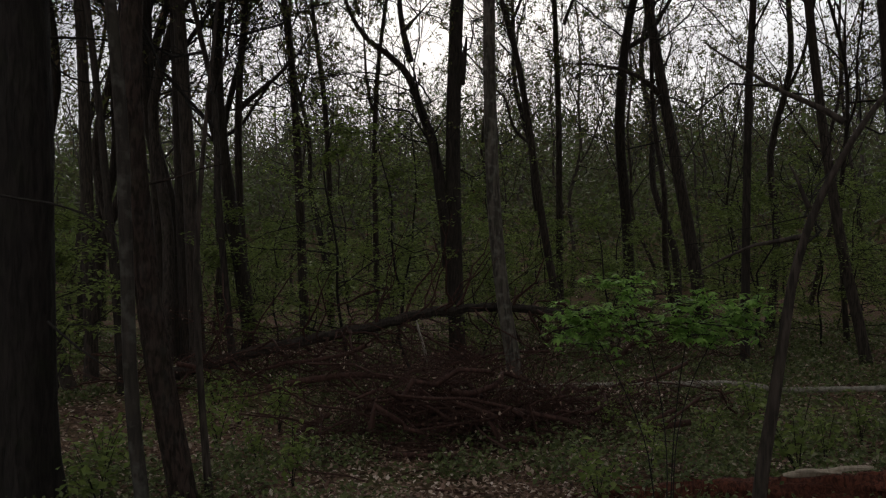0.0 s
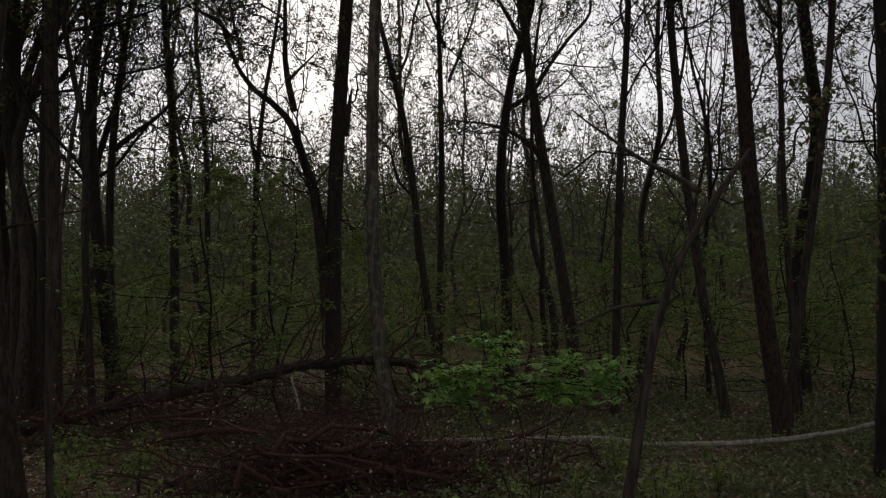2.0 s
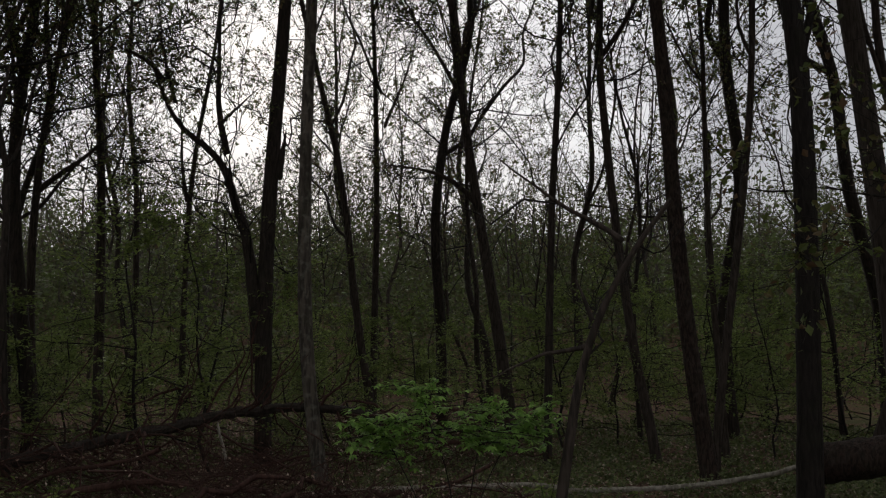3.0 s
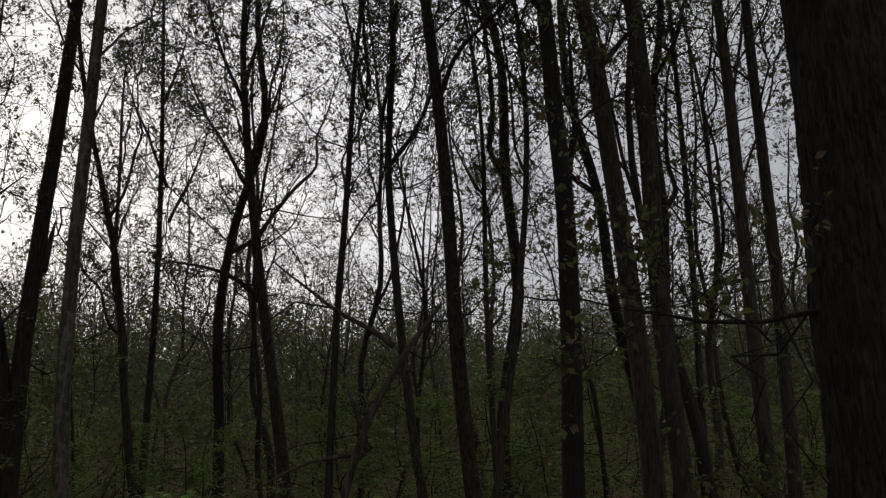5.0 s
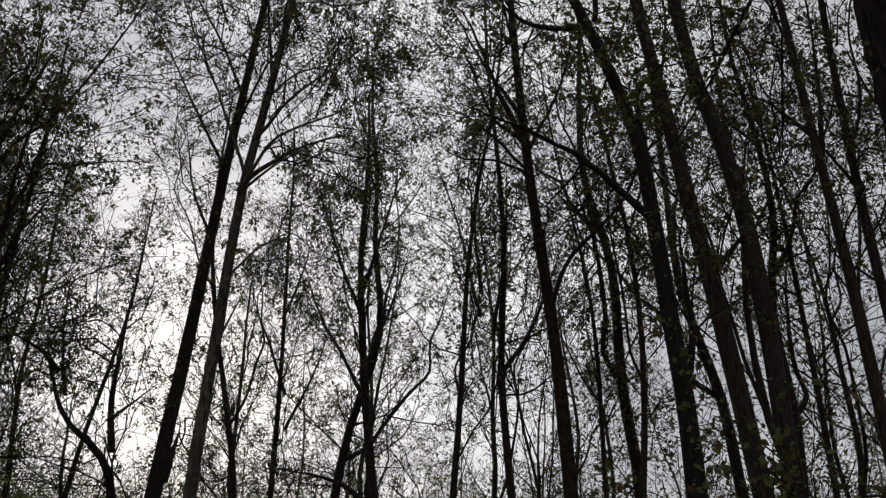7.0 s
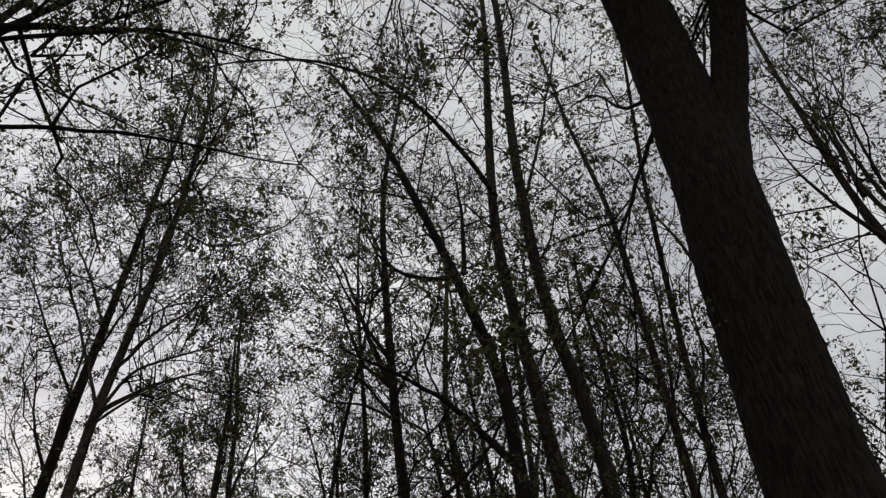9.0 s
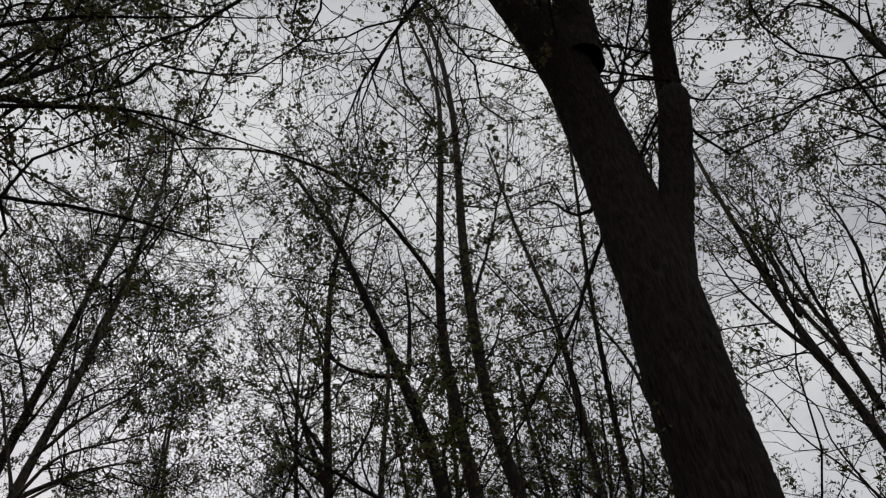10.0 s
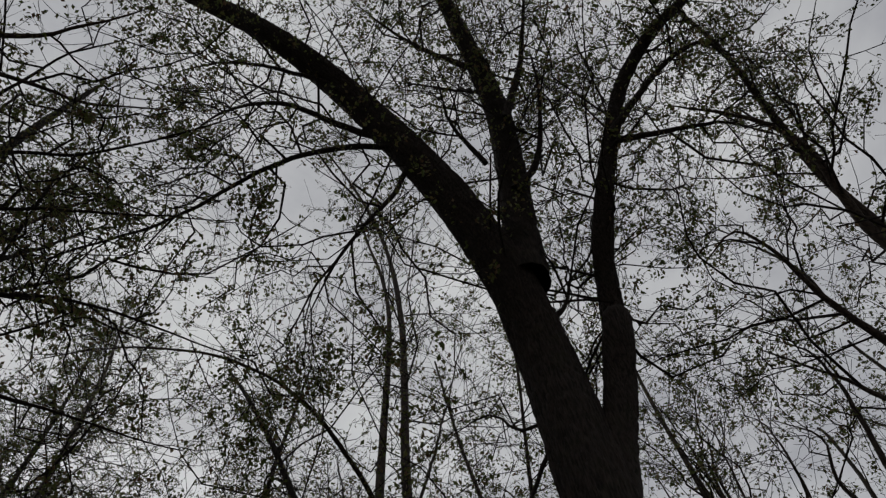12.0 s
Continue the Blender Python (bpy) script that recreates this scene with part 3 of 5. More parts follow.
tree('slim leaning tree with pale blotched bark behind a log', 0.094, 21, 'L',
     [(1.01, 11.56, -0.01), (0.85, 11.57, 0.96), (0.75, 11.58, 1.82), (0.68, 11.58, 3.00), (0.71, 11.58, 4.57), (0.68, 11.58, 5.09), (0.75, 11.58, 6.55), (0.76, 11.58, 7.84), (0.75, 11.52, 8.79), (0.93, 11.52, 9.97), (1.07, 11.51, 11.69), (1.20, 11.50, 12.92)], limbs=boughs, bark=BARK_PALE, fine=0.004, dens=1.6, low=0.62, leaf=1.1, twig=1.2, seed=111)
tree('slender grey-barked woodland tree with sparse young leaves', 0.091, 15.8, 'M',
     [(2.66, 18.81, 0.54), (2.35, 18.85, 1.87), (2.16, 18.88, 3.22), (2.03, 18.89, 5.02), (1.77, 18.92, 6.45), (1.47, 18.94, 7.75)], twig=1.3, dens=0.8, seed=112)
boughs = []
boughs.append((0.04, [(2.90, 19.76, 8.24), (2.28, 19.83, 9.65), (1.90, 19.87, 10.53), (1.63, 19.89, 11.62)]))
boughs.append((0.04, [(2.67, 19.79, 10.31), (3.06, 19.74, 11.80), (3.18, 19.72, 13.02)]))
boughs.append((0.04, [(2.98, 19.75, 7.40), (3.58, 19.65, 9.01), (3.89, 19.60, 10.42)]))
tree('slender grey-barked woodland tree with sparse young leaves', 0.084, 15.8, 'M',
     [(2.76, 19.81, 0.48), (2.75, 19.81, 2.62), (2.84, 19.80, 5.38), (2.79, 19.80, 6.66), (2.72, 19.84, 9.59), (2.67, 19.84, 11.06), (2.48, 19.81, 12.93)], limbs=boughs, twig=1.3, dens=1.0, seed=113)
boughs = []
boughs.append((0.07, [(4.66, 17.39, 5.11), (4.29, 17.48, 5.53), (3.62, 17.63, 5.87), (2.69, 17.80, 6.00)]))
boughs.append((0.05, [(4.16, 17.50, 9.60), (3.54, 17.63, 11.18), (3.19, 17.69, 12.25), (2.86, 17.74, 13.03)]))
boughs.append((0.05, [(4.15, 17.50, 10.18), (4.56, 17.41, 12.05), (4.79, 17.35, 13.22), (4.75, 17.36, 14.25)]))
boughs.append((0.04, [(4.09, 17.52, 10.92), (4.17, 17.50, 12.34), (4.14, 17.51, 13.68), (4.17, 17.50, 14.56)]))
boughs.append((0.05, [(4.33, 17.46, 8.36), (4.90, 17.32, 10.22), (5.19, 17.24, 11.44)]))
boughs.append((0.05, [(4.40, 17.45, 7.44), (3.71, 17.60, 8.73), (3.12, 17.70, 9.80), (2.76, 17.76, 10.95)]))
tree('leaning grey tree with one long level limb', 0.133, 15.8, 'M',
     [(5.33, 17.19, 0.58), (5.06, 17.28, 2.44), (4.91, 17.32, 3.62), (4.68, 17.38, 4.99), (4.53, 17.42, 6.25), (4.10, 17.52, 9.59), (4.09, 17.52, 10.92), (4.02, 17.53, 12.01), (4.10, 17.52, 13.16), (4.11, 17.51, 14.20)], limbs=boughs, twig=1.25, dens=1.0, seed=114)
tree('slender grey-barked woodland tree with sparse young leaves', 0.066, 15, 'M',
     [(4.72, 13.18, 0.45), (4.76, 13.17, 1.52), (4.81, 13.15, 3.12), (4.87, 13.13, 4.45), (4.93, 13.10, 5.61), (5.08, 13.14, 6.37), (5.09, 13.13, 8.95)], bark=BARK_DARK, twig=1.3, dens=0.7, seed=115)
boughs = []
boughs.append((0.05, [(6.06, 13.83, 7.15), (6.61, 13.58, 8.06), (7.03, 13.38, 9.23), (7.34, 13.22, 10.19)]))
boughs.append((0.035, [(5.71, 13.90, 8.35), (5.34, 14.04, 10.38), (4.94, 14.18, 11.78), (4.69, 14.26, 12.81)]))
boughs.append((0.035, [(5.73, 13.89, 8.84), (5.62, 13.94, 10.38), (5.74, 13.89, 11.78), (5.87, 13.84, 13.28)]))
boughs.append((0.04, [(5.92, 13.81, 7.88), (6.16, 13.71, 9.71), (6.23, 13.68, 11.33), (6.20, 13.70, 12.50)]))
tree('slender grey-barked woodland tree with sparse young leaves', 0.084, 18.5, 'M',
     [(6.74, 13.47, 0.49), (6.45, 13.61, 1.68), (6.25, 13.70, 3.94), (6.14, 13.75, 5.98), (6.01, 13.80, 7.35), (6.14, 13.79, 8.07), (6.21, 13.76, 9.97)], limbs=boughs, dens=0.6, twig=1.25, seed=116)
boughs = []
boughs.append((0.06, [(5.40, 10.99, 10.48), (4.92, 11.20, 12.04), (4.54, 11.35, 13.31), (4.22, 11.46, 13.90)]))
boughs.append((0.04, [(5.64, 10.87, 7.10), (5.98, 10.59, 8.02), (6.35, 10.26, 8.49), (6.71, 9.91, 8.96), (7.02, 9.59, 9.70), (7.33, 9.23, 10.11), (7.67, 8.83, 10.95), (8.04, 8.37, 11.78)]))
boughs.append((0.035, [(5.49, 10.94, 10.41), (5.00, 11.17, 10.93), (4.72, 11.28, 11.65), (4.43, 11.39, 12.60), (3.91, 11.57, 13.45)]))
boughs.append((0.035, [(5.37, 10.91, 10.97), (4.81, 11.13, 11.98), (4.35, 11.27, 13.08), (3.83, 11.42, 14.27)]))
boughs.append((0.03, [(5.33, 10.93, 11.89), (5.12, 10.84, 13.04), (4.81, 10.80, 14.32), (4.09, 10.91, 15.49)]))
boughs.append((0.03, [(5.46, 10.87, 10.24), (5.94, 10.58, 11.44), (6.18, 10.41, 12.51), (6.35, 10.27, 13.70)]))
boughs.append((0.03, [(5.49, 10.85, 9.67), (4.82, 11.27, 10.78), (4.27, 11.59, 11.33), (3.81, 11.84, 11.48)]))
boughs.append((0.03, [(5.49, 10.85, 9.67), (5.11, 11.36, 10.22), (4.57, 11.90, 10.52), (4.27, 12.33, 11.07)]))
tree('leaning brown-barked tree beyond a thin fallen log', 0.115, 22, 'L',
     [(6.15, 10.61, 0.12), (6.06, 10.66, 0.90), (5.92, 10.74, 2.21), (5.85, 10.78, 3.63), (5.81, 10.80, 5.26), (5.80, 10.87, 6.39), (5.65, 10.94, 8.12), (5.56, 10.91, 8.74), (5.37, 11.00, 11.10), (5.30, 11.03, 13.86)], limbs=boughs, bark=BARK_ROUGH, dens=0.62, low=0.6, twig=1.25, seed=117)
tree('slender grey-barked woodland tree with sparse young leaves', 0.055, 14.1, 'M',
     [(7.75, 12.92, 0.37), (7.66, 12.98, 2.60), (7.64, 12.99, 4.04), (7.65, 12.98, 6.01), (7.70, 12.95, 7.52)], twig=1.3, dens=0.7, seed=118)
tree('slender grey-barked woodland tree with sparse young leaves', 0.06, 15, 'M',
     [(6.62, 11.27, 0.58), (6.76, 11.18, 1.74), (6.98, 11.05, 3.28), (7.13, 10.95, 4.52), (7.26, 10.87, 5.93), (7.37, 10.88, 7.13), (7.35, 10.89, 8.98)], twig=1.3, dens=0.7, seed=119)
boughs = []
boughs.append((0.055, [(5.53, 7.58, 7.02), (5.30, 7.73, 7.39), (4.91, 7.97, 7.97), (4.28, 8.31, 8.50), (3.43, 8.67, 9.01)]))
boughs.append((0.045, [(5.11, 7.86, 10.35), (4.63, 8.14, 10.39), (4.10, 8.42, 10.76), (3.75, 8.57, 11.64)]))
boughs.append((0.04, [(5.14, 7.84, 10.41), (5.21, 7.80, 11.88), (5.09, 7.88, 13.58)]))
boughs.append((0.045, [(5.59, 7.66, 8.15), (5.52, 7.59, 8.82), (5.53, 7.46, 9.06), (5.67, 7.23, 9.25), (5.83, 6.98, 9.34)]))
boughs.append((0.05, [(5.70, 7.58, 4.86), (5.81, 7.50, 5.46), (5.83, 7.49, 6.18), (5.83, 7.49, 6.71), (5.81, 7.50, 7.12)]))
boughs.append((0.03, [(5.11, 7.86, 10.29), (4.48, 8.22, 10.40), (4.09, 8.42, 10.82), (3.79, 8.55, 11.65), (3.28, 8.75, 12.43)]))
boughs.append((0.03, [(4.81, 8.04, 11.25), (4.50, 8.22, 12.08), (4.20, 8.37, 13.29), (3.95, 8.48, 14.47)]))
tree('straight dark tree beside a fallen log, forked high up', 0.12, 17, 'L',
     [(5.49, 7.60, 0.22), (5.55, 7.55, 1.65), (5.58, 7.53, 2.77), (5.62, 7.51, 3.93), (5.62, 7.50, 5.00), (5.59, 7.58, 5.56), (5.55, 7.61, 7.10), (5.53, 7.58, 8.04), (5.36, 7.70, 9.00), (5.05, 7.89, 10.34), (4.81, 8.04, 11.25), (4.42, 8.26, 12.67)], limbs=boughs, bark=BARK_BLACK, fine=0.008, dens=0.75, low=0.6, twig=1.25, seed=120)
boughs = []
boughs.append((0.05, [(6.39, 8.42, 13.41), (5.39, 7.98, 13.79), (4.27, 7.61, 14.08), (3.04, 7.50, 14.14), (2.05, 7.59, 13.91), (0.80, 7.98, 13.44), (0.02, 8.30, 12.86)]))
boughs.append((0.03, [(6.80, 8.38, 6.75), (7.04, 8.19, 7.13), (7.21, 8.05, 7.26)]))
tree('tall leaning tree with a long arching limb', 0.128, 19, 'L',
     [(7.01, 8.03, 1.14), (6.99, 8.05, 2.45), (6.96, 8.08, 3.56), (6.87, 8.16, 4.81), (6.83, 8.19, 6.28), (6.69, 8.26, 7.00), (6.62, 8.31, 8.65), (6.51, 8.35, 9.25), (6.43, 8.42, 10.91), (6.30, 8.51, 11.92), (6.31, 8.50, 13.42), (6.49, 8.36, 16.53), (6.64, 8.32, 19.14), (6.75, 8.23, 21.50), (6.62, 8.34, 24.05), (6.21, 8.64, 25.78), (6.04, 8.77, 28.71)], limbs=boughs, dens=0.4, low=0.45, twig=1.25, seed=121)
boughs = []
boughs.append((0.045, [(6.47, 7.75, 6.56), (6.74, 7.52, 6.91), (7.13, 7.17, 7.20)]))
boughs.append((0.03, [(6.51, 7.71, 12.75), (6.92, 7.35, 14.59), (7.46, 6.81, 17.60), (7.95, 6.24, 19.44)]))
boughs.append((0.03, [(6.71, 7.93, 10.71), (6.65, 7.98, 11.23), (6.94, 7.73, 11.95), (7.20, 7.50, 13.37)]))
tree('tall leaning tree with side twigs near its top', 0.115, 19, 'L',
     [(6.96, 7.41, 1.10), (6.91, 7.46, 1.77), (6.88, 7.48, 2.78), (6.85, 7.51, 4.13), (6.90, 7.46, 5.54), (6.86, 7.46, 7.48), (6.77, 7.54, 8.48), (6.57, 7.67, 9.48), (6.46, 7.76, 10.91), (6.47, 7.74, 12.90), (6.39, 7.75, 14.48), (6.52, 7.65, 16.21), (6.58, 7.60, 19.41), (6.52, 7.65, 22.69), (6.20, 7.91, 26.13), (5.46, 8.43, 30.48), (4.01, 9.18, 35.54)], limbs=boughs, bark=BARK_DARK, dens=0.5, low=0.45, twig=1.25, seed=122)
tree('slender grey-barked woodland tree with sparse young leaves', 0.063, 15.8, 'M',
     [(10.54, 10.92, 2.37), (10.62, 10.85, 4.30), (10.64, 10.82, 6.35), (10.64, 10.82, 8.43), (10.67, 10.80, 9.68)], twig=1.3, dens=0.7, seed=123)
boughs = []
boughs.append((0.03, [(8.69, 7.84, 9.24), (8.53, 7.72, 10.75), (8.20, 7.78, 12.28), (8.01, 7.69, 13.50)]))
boughs.append((0.03, [(8.73, 7.79, 8.84), (8.77, 7.55, 9.99), (8.74, 7.38, 11.60), (8.66, 7.27, 13.08)]))
boughs.append((0.03, [(8.72, 7.80, 9.15), (8.31, 8.14, 10.02), (7.90, 8.45, 10.33), (7.48, 8.72, 10.15)]))
tree('slender grey-barked woodland tree with sparse young leaves', 0.095, 19, 'L',
     [(8.68, 7.84, 1.08), (8.67, 7.84, 2.32), (8.67, 7.84, 3.78), (8.71, 7.81, 5.57), (8.71, 7.80, 7.15), (8.69, 7.78, 7.45), (8.66, 7.81, 9.21), (8.62, 7.80, 11.33)], limbs=boughs, dens=0.45, twig=1.25, seed=124)
boughs = []
boughs.append((0.03, [(9.72, 8.18, 9.42), (9.79, 7.79, 10.27), (9.69, 7.59, 11.62), (9.84, 7.06, 12.99)]))
boughs.append((0.03, [(9.72, 8.19, 8.73), (9.45, 8.50, 9.69), (9.13, 8.83, 10.28), (8.73, 9.22, 9.94)]))
tree('slender grey-barked woodland tree with sparse young leaves', 0.095, 18, 'M',
     [(9.60, 8.32, 1.03), (9.65, 8.25, 2.82), (9.68, 8.22, 4.58), (9.69, 8.20, 5.84), (9.68, 8.22, 7.55), (9.70, 8.16, 9.40), (9.73, 8.06, 11.29)], limbs=boughs, dens=0.45, twig=1.25, seed=125)
boughs = []
boughs.append((0.018, [(2.31, 4.77, 2.41), (2.12, 4.85, 2.55), (1.92, 4.92, 2.69), (1.58, 5.02, 2.95)]))
boughs.append((0.014, [(2.09, 4.76, 1.92), (2.04, 4.78, 2.07), (2.00, 4.80, 2.20)]))
boughs.append((0.014, [(2.05, 4.78, 1.76), (1.80, 4.88, 1.70), (1.50, 4.98, 1.57)]))
tree('thin crooked sapling with long arching leafless branches', 0.036, 0, 'S',
     [(1.79, 4.88, 0.18), (1.83, 4.87, 0.46), (1.88, 4.85, 0.72), (1.95, 4.82, 1.18), (2.00, 4.80, 1.56), (2.10, 4.76, 1.92), (2.32, 4.65, 2.36), (2.58, 4.65, 2.66)], limbs=boughs, fine=0.002, leaf=0.02, low=0.6, seed=126)
boughs = []
boughs.append((0.19, [(4.59, 2.78, 6.66), (4.81, 2.69, 7.53), (4.95, 2.42, 8.48), (4.94, 2.05, 9.48), (5.31, 2.25, 10.02), (5.10, 1.81, 11.08), (4.94, 1.21, 12.04), (4.89, 0.67, 12.89), (4.83, 0.03, 13.71), (4.93, -0.83, 14.41), (5.22, -1.48, 15.01), (5.45, -2.20, 15.60), (5.60, -3.00, 16.00)]))
boughs.append((0.27, [(4.29, 2.52, 10.51), (4.30, 2.36, 11.63), (4.02, 1.90, 12.87), (3.67, 1.50, 14.05), (3.16, 1.18, 15.21), (2.60, 0.89, 16.32), (2.10, 0.57, 17.38), (1.60, 0.20, 18.30)]))
boughs.append((0.07, [(3.57, 1.39, 13.15), (3.63, 0.98, 14.03), (3.62, 0.55, 14.91), (3.35, -0.09, 15.83), (3.18, -0.54, 16.70)]))
boughs.append((0.06, [(3.97, 1.96, 12.09), (4.15, 1.61, 12.64), (4.07, 1.18, 13.28), (3.85, 0.79, 13.93), (3.59, 0.50, 14.56)]))
boughs.append((0.06, [(4.74, 0.62, 12.59), (4.90, 0.01, 13.08), (5.09, -0.62, 13.52), (5.53, -1.18, 13.83), (6.62, -1.11, 13.88)]))
boughs.append((0.05, [(4.85, 0.67, 12.54), (5.54, 0.13, 12.98), (6.37, -0.52, 13.30), (7.41, -0.94, 13.45)]))
boughs.append((0.06, [(2.45, 2.61, 13.22), (1.76, 2.99, 13.71), (0.94, 3.31, 14.18), (0.32, 3.98, 14.48), (0.03, 4.76, 14.70)]))
boughs.append((0.045, [(2.54, 2.61, 13.00), (1.83, 3.04, 12.81), (1.14, 3.77, 12.46), (0.46, 4.86, 11.85), (-0.42, 5.72, 11.16), (-0.80, 6.04, 10.70)]))
boughs.append((0.04, [(2.76, 2.73, 12.71), (2.63, 2.99, 12.06), (2.43, 3.36, 11.38), (2.21, 3.98, 10.57), (2.13, 4.46, 9.71)]))
boughs.append((0.04, [(1.40, 2.63, 14.19), (0.69, 3.00, 14.67), (-0.08, 3.50, 15.08), (-0.71, 4.25, 15.36)]))
boughs.append((0.05, [(3.00, 1.25, 14.55), (2.54, 1.45, 15.17), (1.92, 1.64, 15.78), (1.04, 1.70, 16.39)]))
boughs.append((0.04, [(3.59, 2.00, 12.63), (3.05, 1.95, 13.42), (2.55, 1.59, 14.20)]))
boughs.append((0.03, [(4.58, 2.58, 9.90), (4.80, 2.38, 10.47), (4.94, 2.29, 11.06), (5.18, 1.95, 11.63), (5.24, 1.52, 12.29)]))
boughs.append((0.018, [(4.49, 2.87, 2.49), (4.35, 3.07, 2.48), (4.18, 3.29, 2.45), (3.93, 3.56, 2.44), (3.60, 3.86, 2.51), (3.25, 4.10, 2.63)]))
boughs.append((0.022, [(4.48, 3.04, 8.15), (4.35, 3.32, 7.64), (4.13, 3.67, 6.93), (3.87, 4.01, 6.24), (3.61, 4.32, 5.66), (3.52, 4.46, 5.51)]))
boughs.append((0.02, [(4.41, 2.97, 8.35), (4.40, 3.32, 8.49), (4.33, 3.72, 9.21), (4.17, 4.17, 9.19)]))
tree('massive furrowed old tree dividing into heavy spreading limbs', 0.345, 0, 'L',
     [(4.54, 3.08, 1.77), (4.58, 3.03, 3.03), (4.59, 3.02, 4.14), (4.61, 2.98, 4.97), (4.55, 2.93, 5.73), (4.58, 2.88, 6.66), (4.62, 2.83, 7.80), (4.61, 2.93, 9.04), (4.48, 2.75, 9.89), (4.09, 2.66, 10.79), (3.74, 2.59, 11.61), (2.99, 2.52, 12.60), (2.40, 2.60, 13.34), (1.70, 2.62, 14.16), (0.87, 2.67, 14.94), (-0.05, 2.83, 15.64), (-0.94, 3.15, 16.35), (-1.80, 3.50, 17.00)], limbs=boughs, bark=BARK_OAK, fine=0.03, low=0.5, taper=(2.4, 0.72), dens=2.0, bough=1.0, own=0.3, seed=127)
boughs = []
boughs.append((0.06, [(10.40, 3.97, 8.95), (10.40, 3.97, 10.18), (10.36, 4.07, 11.29), (10.35, 4.09, 12.64), (10.44, 3.87, 13.77)]))
boughs.append((0.06, [(10.48, 4.31, 9.70), (10.42, 4.45, 10.90), (10.42, 4.45, 12.31), (10.39, 4.51, 14.12), (10.36, 4.59, 15.67)]))
boughs.append((0.045, [(10.47, 4.34, 11.21), (10.52, 4.21, 12.72), (10.59, 4.02, 14.17)]))
boughs.append((0.04, [(9.94, 3.85, 9.65), (9.86, 4.05, 10.95), (9.85, 4.08, 12.83), (9.79, 4.24, 14.56)]))
boughs.append((0.05, [(8.64, 0.49, 10.34), (8.63, 0.59, 11.63), (8.64, 0.51, 12.43), (8.63, 0.59, 13.44), (8.61, 0.90, 14.69), (8.54, 1.45, 14.71)]))
boughs.append((0.04, [(8.52, 1.54, 8.74), (8.56, 1.32, 10.43), (8.55, 1.36, 11.31), (8.50, 1.67, 12.03)]))
boughs.append((0.035, [(9.31, 3.56, 8.88), (9.07, 3.43, 10.12), (8.86, 3.24, 11.33), (8.64, 3.06, 11.84)]))
boughs.append((0.035, [(9.05, 3.10, 8.38), (9.00, 2.75, 9.43), (8.91, 2.54, 9.95), (8.77, 2.46, 10.92), (8.57, 2.64, 11.26)]))
boughs.append((0.035, [(8.93, 2.02, 8.30), (8.77, 2.15, 9.44), (8.67, 1.98, 10.02), (8.45, 2.32, 10.65)]))
boughs.append((0.035, [(9.40, 3.86, 9.18), (9.07, 4.12, 10.08), (8.77, 4.29, 11.03), (8.56, 4.27, 12.13)]))
tree('leaning tree with forked dark upper stems', 0.1, 18, 'L',
     [(10.36, 4.06, 7.85), (10.29, 4.23, 9.56), (10.24, 4.35, 10.59), (10.20, 4.46, 11.90), (10.23, 4.39, 13.42), (10.20, 4.45, 14.76), (10.19, 4.48, 16.25)], limbs=boughs, dens=0.42, twig=1.25, seed=128)
boughs = []
boughs.append((0.09, [(7.99, -0.46, 10.07), (7.62, -0.48, 11.16), (6.98, -0.82, 12.31), (6.43, -0.60, 13.33), (5.89, -0.14, 14.28)]))
boughs.append((0.06, [(8.04, 0.29, 8.61), (7.56, 0.45, 9.35), (7.06, 0.51, 10.02), (6.70, 0.50, 10.53), (6.29, 0.61, 11.02), (6.37, 1.16, 11.14)]))
boughs.append((0.045, [(8.26, 0.53, 8.35), (7.95, 0.91, 9.10), (7.76, 1.10, 9.68), (7.27, 1.50, 10.45)]))
tree('tree with long overhanging limbs against the sky', 0.15, 0, 'L',
     [(8.52, -0.33, 8.66), (8.23, -0.49, 9.70), (7.84, -0.63, 10.97), (7.54, -0.56, 12.20), (6.83, -1.08, 13.76), (6.32, -1.48, 15.10), (5.81, -1.57, 16.39)], limbs=boughs, dens=1.1, bough=1.2, seed=129)
boughs = []
boughs.append((0.05, [(-3.46, 3.90, 10.00), (-2.66, 3.79, 10.49), (-2.02, 3.61, 10.87), (-1.56, 3.24, 11.23), (-1.03, 2.65, 11.61)]))
boughs.append((0.045, [(-3.46, 3.90, 10.00), (-2.76, 4.12, 10.40), (-1.89, 3.94, 10.94), (-1.08, 3.85, 11.33), (-0.29, 3.49, 11.74)]))
tree('tall grey-barked woodland tree with sparse young leaves', 0.16, 17, 'L',
     [(-3.68, 3.68, 1.12), (-3.67, 3.69, 2.11), (-3.63, 3.72, 2.88)], limbs=boughs, dens=0.58, bough=1.3, own=0.4, seed=130)
tree('tall grey-barked woodland tree with sparse young leaves', 0.1, 16, 'M',
     [(-5.43, 12.90, 1.00), (-5.48, 12.88, 3.26), (-5.50, 12.87, 5.02), (-5.55, 12.85, 5.89)], twig=1.3, dens=0.7, seed=141)
tree('thin leaning dark woodland tree with sparse young leaves', 0.05, 16, 'M',
     [(-4.32, 11.19, 0.77), (-4.43, 11.15, 2.28), (-4.55, 11.11, 3.94), (-4.64, 11.07, 5.14)], bark=BARK_DARK, twig=1.3, dens=0.7, seed=142)
tree('slender grey-barked woodland tree with sparse young leaves', 0.085, 16, 'M',
     [(-5.11, 15.16, 0.87), (-5.18, 15.14, 3.02), (-5.26, 15.11, 5.07), (-5.28, 15.11, 6.62)], twig=1.3, dens=0.7, seed=143)
